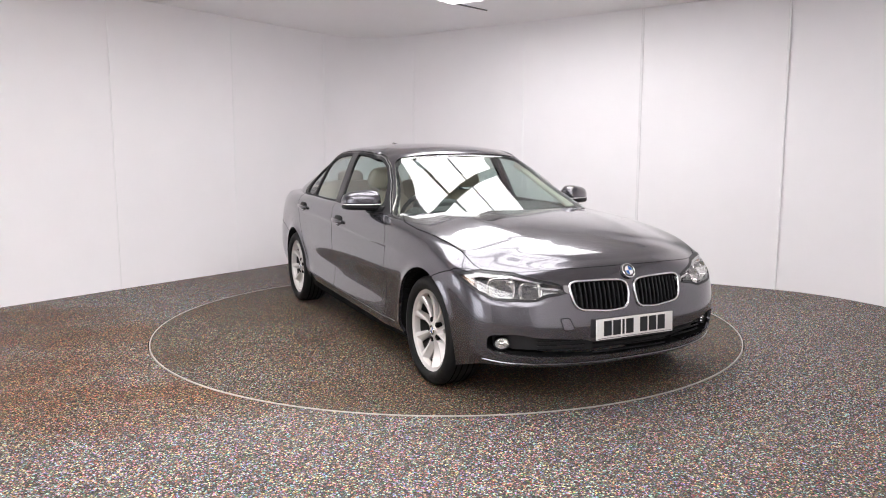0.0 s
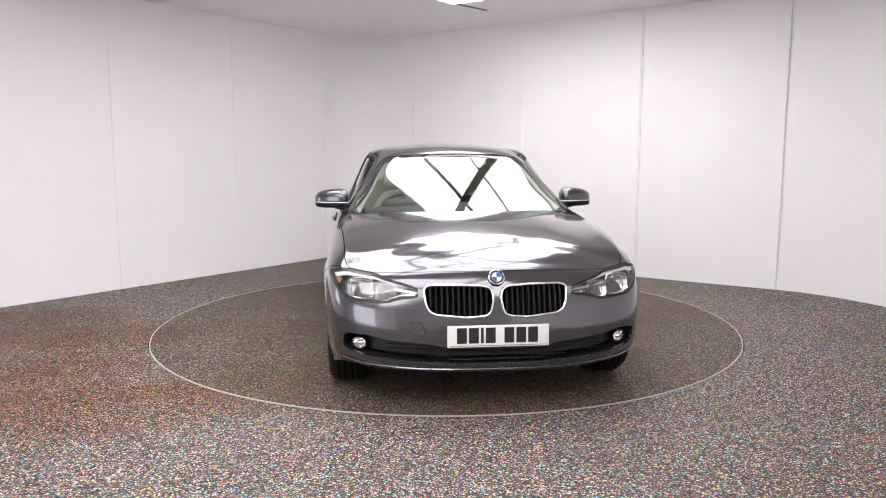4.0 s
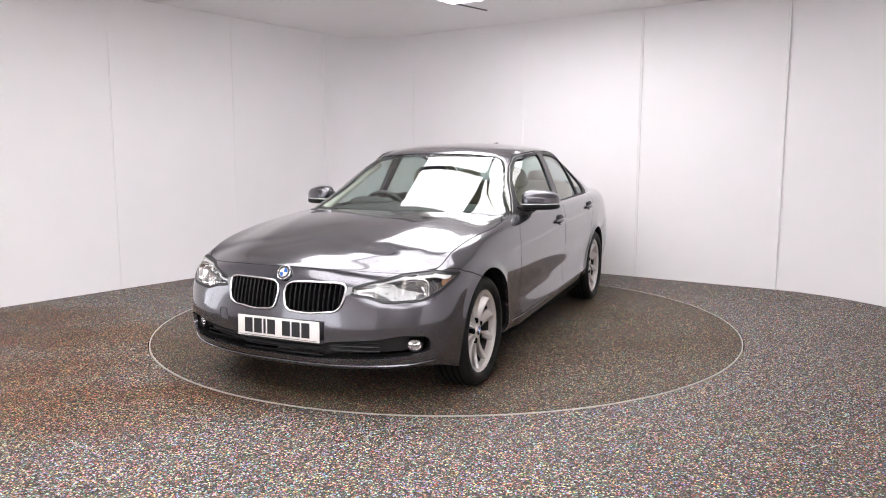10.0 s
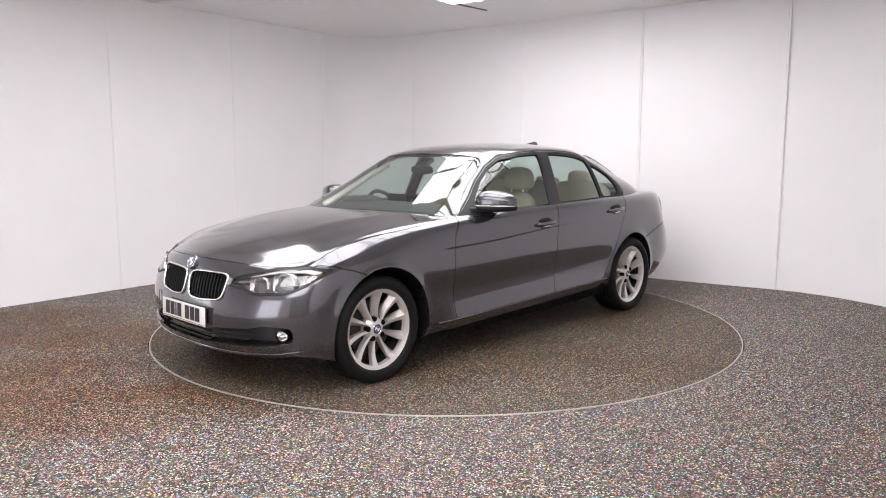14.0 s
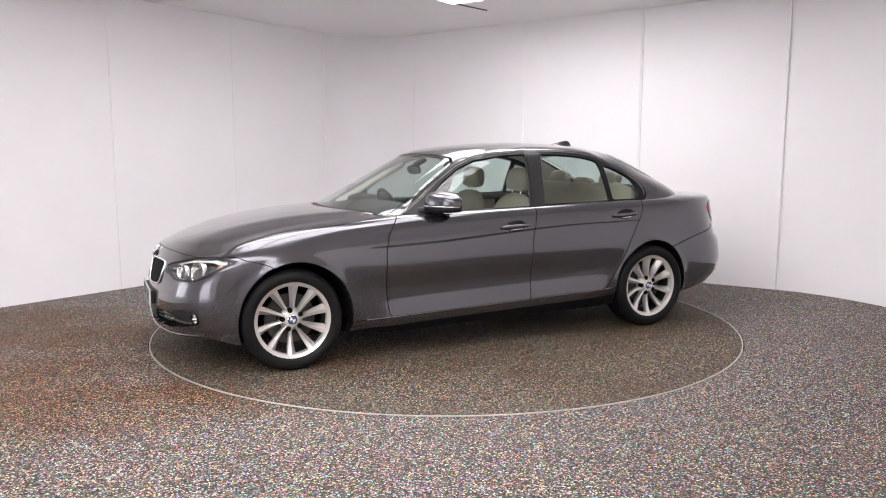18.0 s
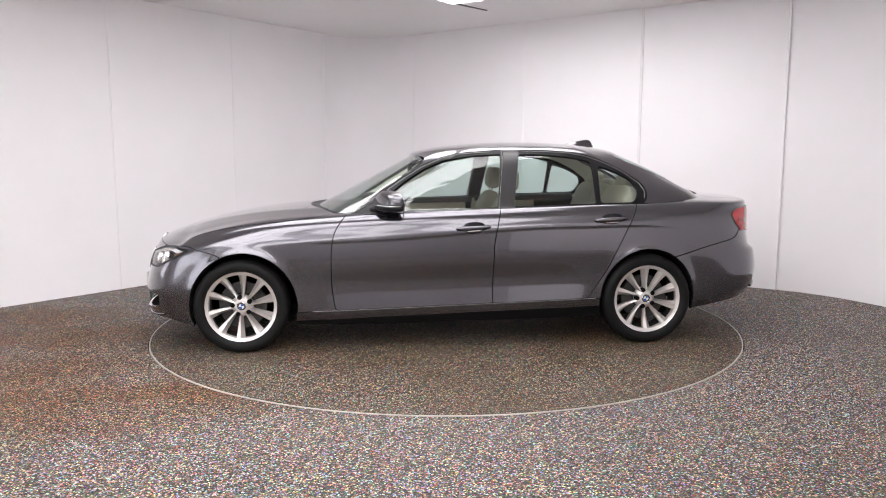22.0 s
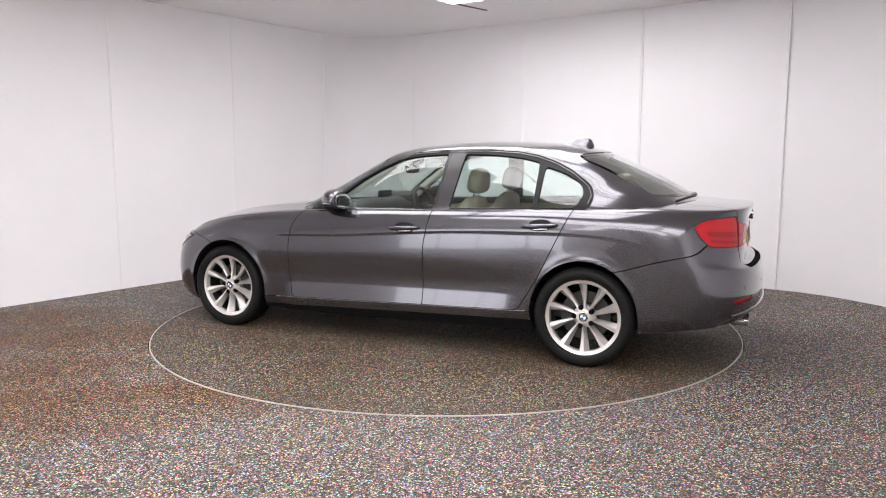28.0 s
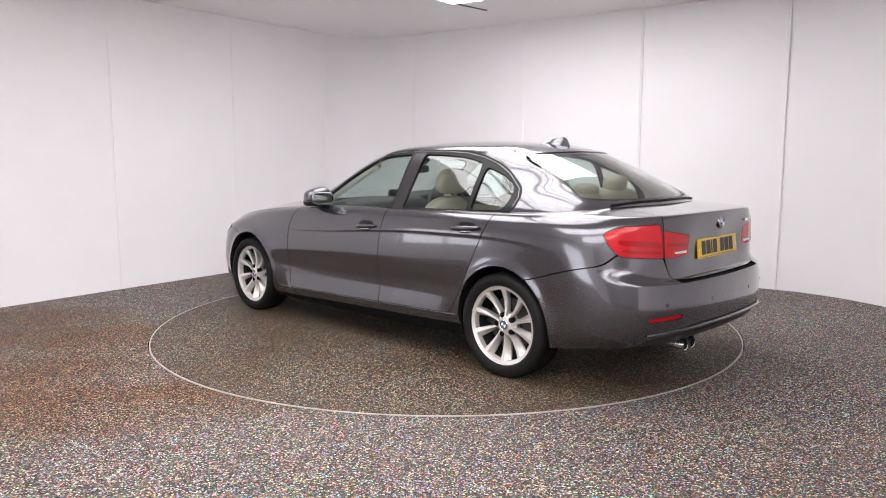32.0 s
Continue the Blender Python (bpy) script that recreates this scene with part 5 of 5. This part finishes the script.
# tow eye cover and parking sensors
tow = rounded([(-.440, .483), (-.388, .484), (-.362, .424), (-.420, .415)], .012, 3)
put("tow_cover", mesh_from([on_front(y, z, .0012) for y, z in tow], [tuple(range(len(tow)))], smooth=False), M_PAINT, front_bumper, "square tow eye cover")
put("tow_gap", tube([on_front(y, z, .0006) for y, z in tow], .0022, 6, closed=True), M_INK, front_bumper, "dark gap round the tow eye cover")
for sgn in (1, -1):
    for y in (.25, .62):
        c = on_rear(sgn * y, .53, .001)
        put("parking_sensor", lathe([(0, .0015), (.008, .0015), (.009, 0)], 16), M_PAINT, rb, m=facing(c, (-1, sgn * .5 * y, 0)))

# exhaust: twin tail pipes on one side
for y in (.37, .455):
    m = Matrix.Translation((-2.31, y - .02, .288)) @ pose(0, 0, 0, 0, 0, 90)
    put("tail_pipe", lathe([(.028, -.05), (.031, -.02), (.032, .035), (.0315, .040), (.0275, .038), (.027, .0), (.025, -.06), (.0, -.062)], 28), M_SATIN, car, "round satin exhaust tip", m)

# roof fin
n, vs, fs = 12, [], []
for k in range(n + 1):
    t = k / n
    x = -1.02 - .235 * t
    zb = float(roof_mid(np.array([x]))[0]) - .004
    h = .064 * min(1, (t + .02) * 1.25) ** .9 * (1 if t < .9 else (1 - t) / .1 * .6 + .4)
    w = .030 * (.35 + .65 * math.sin(math.pi * (.12 + .8 * t)))
    vs += [(x, -w, zb), (x, -w * .62, zb + h * .5), (x, -.005, zb + h), (x, .005, zb + h), (x, w * .62, zb + h * .5), (x, w, zb)]
fs = [(6 * k + i, 6 * k + i + 1, 6 * k + 7 + i, 6 * k + 6 + i) for k in range(n) for i in range(5)] + [(0, 1, 2, 3, 4, 5), tuple(6 * n + i for i in (5, 4, 3, 2, 1, 0))]
put("roof_fin", mesh_from(vs, fs, sharp=50), M_PAINT, car, "grey shark fin aerial")


# ---------------------------------------------------------------- mirrors and handles
def blob(sx, sy, sz, power=2.6, nu=28, nv=16):
    """A rounded block: a superellipsoid with half sizes sx, sy, sz."""
    vs, fs = [], []
    f = lambda a: math.copysign(abs(a) ** (2 / power), a)
    for j in range(nv + 1):
        b = math.pi * (j / nv - .5)
        for i in range(nu):
            a = 2 * math.pi * i / nu
            vs.append((sx * f(math.cos(b)) * f(math.cos(a)), sy * f(math.cos(b)) * f(math.sin(a)), sz * f(math.sin(b))))
    for j in range(nv):
        for i in range(nu):
            i2 = (i + 1) % nu
            fs.append((j * nu + i, j * nu + i2, (j + 1) * nu + i2, (j + 1) * nu + i))
    me = mesh_from(vs, fs)
    bm = bmesh.new()
    bm.from_mesh(me)
    bmesh.ops.remove_doubles(bm, verts=bm.verts, dist=1e-5)
    bm.to_mesh(me)
    bm.free()
    me.polygons.foreach_set("use_smooth", [True] * len(me.polygons))
    return me


def shaped(me, fn):
    for q in me.vertices:
        q.co = fn(q.co)
    return me


for sgn, fd, rd in ((1, front_doors[0], rear_doors[0]), (-1, front_doors[1], rear_doors[1])):
    mir = put("mirror", shaped(blob(.098, .124, .082, 3.0), lambda c: Vector((
        c.x * (1 if c.x > 0 else .55) * (1 - .22 * (c.y * sgn / .122)) - .03 * (c.y * sgn / .122), c.y, (c.z * (1 - .18 * (c.y * sgn / .122)) if c.z > 0 else c.z * .5)))),
        M_PAINT, fd, "grey door mirror cap", Matrix.Translation((.375, sgn * .900, 1.003)))
    put("mirror_base", shaped(blob(.100, .124, .026, 3.4), lambda c: Vector((c.x * (1 if c.x > 0 else .55) * (1 - .22 * (c.y * sgn / .122)) - .03 * (c.y * sgn / .122), c.y * .98, c.z))), M_BLACK, mir,
        "black lower mirror shell", pose(0, 0, -.028))
    put("indicator", shaped(blob(.1012, .1252, .0055, 3.4), lambda c: Vector((c.x * (1 if c.x > 0 else .3) * (1 - .22 * (c.y * sgn / .124)) - .03 * (c.y * sgn / .124), c.y * .985, c.z))), M_WHITE, mir,
        "slim clear indicator strip", pose(0, 0, -.012))
    put("mirror_glass", shaped(blob(.004, .098, .046, 3.5), lambda c: c), M_MIRROR, mir, "mirror glass", pose(-.066, 0, .004))
    arm = [(.52, sgn * .775, .950), (.48, sgn * .80, .954), (.44, sgn * .83, .960), (.42, sgn * .87, .968)]
    put("mirror_arm", tube(arm, [.030, .026, .024, .026], 12), M_BLACK, mir, "black mirror foot", mir.matrix_basis.inverted())
    put("mirror_sail", mesh_from([(.60, sgn * .795, .93), (.44, sgn * .805, .935), (.44, sgn * .745, 1.012), (.47, sgn * .722, 1.035)] + [(.60, sgn * .775, .93), (.44, sgn * .785, .935), (.44, sgn * .725, 1.012), (.47, sgn * .70, 1.035)],
        [(0, 1, 2, 3), (0, 4, 5, 1), (1, 5, 6, 2), (2, 6, 7, 3), (3, 7, 4, 0)], smooth=False), M_BLACK, mir, "black mirror triangle", mir.matrix_basis.inverted())
    for d, x0, x1, z0, z1 in ((fd, -.042, -.288, .825, .838), (rd, -1.005, -1.243, .872, .889)):
        c = (on_side((x0 + x1) / 2, (z0 + z1) / 2))
        tilt = math.degrees(math.atan2(z1 - z0, x0 - x1))
        m = Matrix.Translation((c.x, sgn * c.y, c.z)) @ pose(0, 0, 0, 0, tilt, 0)
        # The recess is no hollow: a black disc puts its shade on the door.
        cup = put("handle_cup", shaped(blob(.078, .010, .041, 2.2), lambda q: q), M_BLACK, d, "black disc for the shade in the handle recess", m @ pose(-.004, 0, .002))
        put("handle_rim", shaped(blob(.122, .010, .019, 2.4), lambda q: q), M_BLACK, d, "black handle surround", m)
        h = put("door_handle", shaped(blob(.117, .017, .0145, 2.6), lambda q: Vector((q.x, q.y + sgn * (.016 - .9 * q.x * q.x), q.z * (1 + .2 * q.x / .117)))), M_PAINT, d, "grey pull handle", m @ pose(0, sgn * .006, .003))
        # A satin lip stands in for the reflection under the handle.
        put("handle_shine", shaped(blob(.050, .006, .008, 2.2), lambda q: q), M_SATIN, h, "satin lip for the handle's lower reflection", pose(-.004, sgn * .004, -.022))


# ---------------------------------------------------------------- wheels
def wheel_master():
    """Ten twisted blades in a turned barrel; the face looks along +y."""
    w = new("wheel")
    put("tyre", lathe([(.236, .082), (.240, .098), (.252, .108), (.275, .114), (.296, .108), (.308, .096), (.3155, .082), (.3165, .05), (.3172, .0), (.3165, -.05), (.3155, -.085), (.300, -.108),
                       (.27, -.114), (.24, -.10)], 88), M_RUBBER, w, "black low-profile tyre")
    for y in (-.055, -.02, .02, .055):
        put("tread_groove", lathe([(.3178, y - .004), (.3178, y + .004)], 88), M_UNDER, w)
    put("rim", lathe([(.2140, .050), (.2150, .079), (.2175, .0845), (.2300, .0880), (.2440, .0950), (.2468, .0985), (.2488, .0965), (.2480, .090), (.2415, .084)], 88), M_ALLOY, w, "silver alloy rim with a broad flat lip")
    put("barrel", lathe([(.2142, .052), (.228, .05), (.222, .0), (.224, -.08), (.238, -.09)], 88), M_BARREL, w, "inner barrel, dark with painted shade")
    for k in range(10):
        a0 = 2 * math.pi * k / 10
        vs, fs = [], []
        n = 10
        for j in range(n + 1):
            t = j / n
            r = .046 + .176 * t
            a = a0 - .055 * t
            half = .0100 + .0205 * t ** 1.35
            y = .066 - .010 * math.sin(math.pi * t) + .021 * t * t
            # a flat lit face on one side of the ridge, a steep facet falling away on the other
            for w_, dy in ((-1.0, -.034), (.0, .0), (.86, -.004), (1.0, -.012), (.85, -.044), (-.9, -.050)):
                b = a + half * w_ / r
                vs.append((r * math.cos(b), y + dy, r * math.sin(b)))
        for j in range(n):
            for i in range(6):
                fs.append((6 * j + i, 6 * j + (i + 1) % 6, 6 * j + 6 + (i + 1) % 6, 6 * j + 6 + i))
        put("spoke", mesh_from(vs, fs, sharp=22), M_ALLOY, w)
    put("hub", lathe([(.0, .064), (.032, .066), (.042, .067), (.050, .063), (.062, .046), (.072, .036), (.074, .01)], 48), M_ALLOY, w, "silver hub")
    # Bolt holes: their dark insides are painted as five proud black discs.
    for k in range(5):
        a = 2 * math.pi * (k + .25) / 5
        put("bolt_hole", lathe([(.0158, .036), (.0158, .0660), (.0140, .0675), (.0, .0677)], 18), M_UNDER, w, m=pose(.060 * math.cos(a), 0, .060 * math.sin(a)))
    roundel(w, pose(0, .069, 0), .030, "centre_cap")
    put("brake_disc", lathe([(.0, .0), (.075, .0), (.078, .012), (.085, .004), (.158, .004), (.16, 0), (.16, -.02), (.08, -.02)], 56), M_BARREL, w, "brake disc behind the spokes, dark with painted shade")
    return w


def calliper(w, sx):
    put("brake_calliper", box(.07, .06, .13, pose(sx * .135, -.005, .03), .012), M_DARKMETAL, w, "grey brake calliper")


wheels = []
master = wheel_master()
for k, (x, y, sgn) in enumerate(((1.405, .768, 1), (-1.405, .787, 1), (1.405, -.768, -1), (-1.405, -.787, -1))):
    m = Matrix.Translation((x, y, .3155)) @ pose(0, 0, 0, 0, (12, 18, 20, 5)[k], 0 if sgn > 0 else 180)
    w = master if k == 0 else copy_thing(master, m)
    w.matrix_basis = m
    w.parent = car
    wheels.append(w)

# ---------------------------------------------------------------- underbody and cabin
put("floor_pan", box(3.3, 1.5, .05, pose(.05, 0, .21), .01), M_UNDER, car, "black underbody")
put("cabin_floor", box(2.5, 1.5, .04, pose(-.35, 0, .30), .01), M_DASH, car, "dark carpet")
for sgn in (1, -1):
    put("pillar_lining", tube([(.60, sgn * .735, .93), (.475, sgn * .680, 1.017), (.35, sgn * .625, 1.10), (.215, sgn * .585, 1.182), (.08, sgn * .545, 1.255)], [.036, .034, .032, .031, .030], 12), M_HEADLINER, car,
        "cream lining of the windscreen pillar")
put("bulkhead", box(.04, 1.45, .55, pose(.86, 0, .62), .01), M_UNDER, car)
put("parcel_shelf", box(.42, 1.20, .03, pose(-1.68, 0, .99), .01), M_DASH, car, "dark rear shelf")
put("shelf_panel", box(.05, 1.35, .6, pose(-1.50, 0, .68), .01), M_UNDER, car)
for sgn in (1, -1):
    put("door_trim", box(1.0, .03, .50, Matrix.Translation((.17, sgn * .785, .68)) @ pose(0, 0, 0, 0, 0, 0), .012), M_LEATHER, car, "beige door trim")
    put("door_trim", box(.58, .03, .50, Matrix.Translation((-.67, sgn * .79, .70)), .012), M_LEATHER, car, "beige door trim")
    put("door_capping", box(.98, .05, .05, Matrix.Translation((.10, sgn * .775, .925)) @ pose(0, 0, 0, 0, 1.0, 0), .015), M_DASH, car, "dark door capping")
    put("door_capping", box(.90, .05, .05, Matrix.Translation((-.86, sgn * .775, .948)) @ pose(0, 0, 0, 0, 1.0, 0), .015), M_DASH, car, "dark door capping")
    put("pillar_trim", box(.10, .03, .42, Matrix.Translation((-.43, sgn * .705, 1.13)) @ pose(sgn * 14, 0, 0) @ pose(0, 0, 0, 0, -7, 0), .01), M_LEATHER, car, "beige pillar trim")


def seat(name, x, y, wide=.50):
    s = new(name)
    put("seat_cushion", shaped(blob(.27, wide / 2, .085, 3.2), lambda c: Vector((c.x, c.y, c.z + .18 * c.x * .3 + .25 * c.y * c.y))), M_LEATHER, s, "beige leather seat cushion", pose(.18, 0, .52))
    put("seat_back", shaped(blob(.075, wide / 2 - .005, .33, 3.4), lambda c: Vector((c.x + .35 * c.y * c.y, c.y * (1 - .18 * max(0, c.z / .33) ** 2), c.z))), M_LEATHER, s, "beige leather seat back", pose(-.15, 0, .715, 0, -18, 0))
    hr = put("headrest", shaped(blob(.058, .138, .090, 3.0), lambda c: Vector((c.x, c.y * (1 - .15 * c.z / .085), c.z))), M_LEATHER, s, "beige leather headrest", pose(-.255, 0, 1.14, 0, -8, 0))
    for d in (-.06, .06):
        put("headrest_post", tube([(.02, d, -.20), (0, d, -.06)], .007, 8), M_CHROME, hr)
    s.location = (x, y, 0)
    s.parent = car
    tagged(s, "beige leather front seat with headrest")
    return s


for y in (.37, -.37):
    seat("front_seat", -.255 + .0, y)
put("rear_bench", shaped(blob(.26, .44, .10, 4.0), lambda c: Vector((c.x, c.y, c.z + .10 * c.x))), M_LEATHER, car, "beige leather rear bench", pose(-.98, 0, .52))
for y, wd in ((.38, .30), (-.38, .30), (0, .17)):
    rbk = put("rear_backrest", shaped(blob(.080, wd, .20, 3.6), lambda c: c), M_LEATHER, car, "beige leather rear backrest", pose(-1.335, y, .905, 0, -20, 0))
for y in (.36, -.36, 0):
    hr = put("rear_headrest", shaped(blob(.05, .12, .065 if y else .045, 3.0), lambda c: c), M_LEATHER, car, "beige leather rear headrest", pose(-1.40, y, 1.125 if y else 1.09, 0, -14, 0))
    for d in (-.05, .05):
        put("headrest_post", tube([(0.01, d, -.12), (0, d, -.04)], .006, 8), M_CHROME, hr)

# dashboard, wheel, screen, inner mirror
dash = put("dashboard", shaped(blob(.24, .66, .13, 4.0), lambda c: Vector((c.x, c.y, c.z * (1 - .25 * (c.x / .24)) if c.z > 0 else c.z))), M_DASH, car, "dark dashboard", pose(.63, 0, .845))
put("dash_trim", shaped(blob(.05, .65, .035, 4.0), lambda c: c), M_LEATHER, dash, "pale lower dashboard band", pose(-.215, 0, -.06))
put("instrument_hood", shaped(blob(.11, .17, .05, 3.0), lambda c: c), M_DASH, dash, "instrument hood", pose(-.13, -.37, .125))
put("screen", box(.02, .21, .085, pose(-.16, 0, .155, 0, -8, 0), .008), M_BLACK, dash, "black centre screen")
put("centre_console", box(.75, .22, .25, pose(.15, 0, .52), .03), M_DASH, car, "dark centre console")
sw = put("steering_wheel", tube([(0, .185 * math.cos(2 * math.pi * k / 32), .185 * math.sin(2 * math.pi * k / 32)) for k in range(32)], .0155, 10, closed=True), M_DASH, car, "black leather steering wheel",
         pose(.27, -.37, .875, 0, 22, 0))
put("wheel_boss", blob(.03, .075, .06, 3.0), M_DASH, sw, "steering wheel boss", pose(.01, 0, 0))
for a in (0, 180, 270):
    put("wheel_spoke", tube([(.008, .06 * math.cos(radians(a)), .06 * math.sin(radians(a))), (.002, .18 * math.cos(radians(a)), .18 * math.sin(radians(a)))], .013, 8), M_DASH, sw)
put("column", tube([(.02, 0, 0), (.30, 0, .0)], .035, 10), M_DASH, sw)
im = put("inner_mirror", shaped(blob(.018, .115, .034, 3.2), lambda c: c), M_BLACK, car, "black inner mirror", pose(.215, 0, 1.215, 0, 8, 0))
put("mirror_stalk", tube([(.0, 0, .01), (-.03, 0, .045)], .014, 8), M_BLACK, im)
put("sensor_box", box(.09, .09, .03, pose(.165, 0, 1.272, 0, 29, 0), .01), M_BLACK, car, "black sensor housing")
for y0 in (-.05, .42):
    pts = [(1.005 - .20 * (t * .9 + .05), -(y0 + .50 * t - .35), .945 - .004 * t) for t in [k / 8 for k in range(9)]]
    put("wiper", tube(pts, .008, 6), M_PLASTIC, car, "black wiper")

# clear panes let the room's light into the cabin
for ob in car.children_recursive:
    if ob.name.split(".")[0] in ("windscreen", "rear_window", "window_glass", "quarter_glass", "headlight", "fog_lens"):
        ob.visible_shadow = False

CAR_OFF = Matrix.Translation((0.0687, 0.0225, 0))


def motions():
    """The turntable and the car on it turn at one even rate for the whole clip."""
    rows = [(float(t), pose(0, 0, 0, 0, 0, TURN0 + TURN * t)) for t in range(33)]
    walk(turntable, rows)
    walk(car, [(t, m @ CAR_OFF) for t, m in rows])


motions()
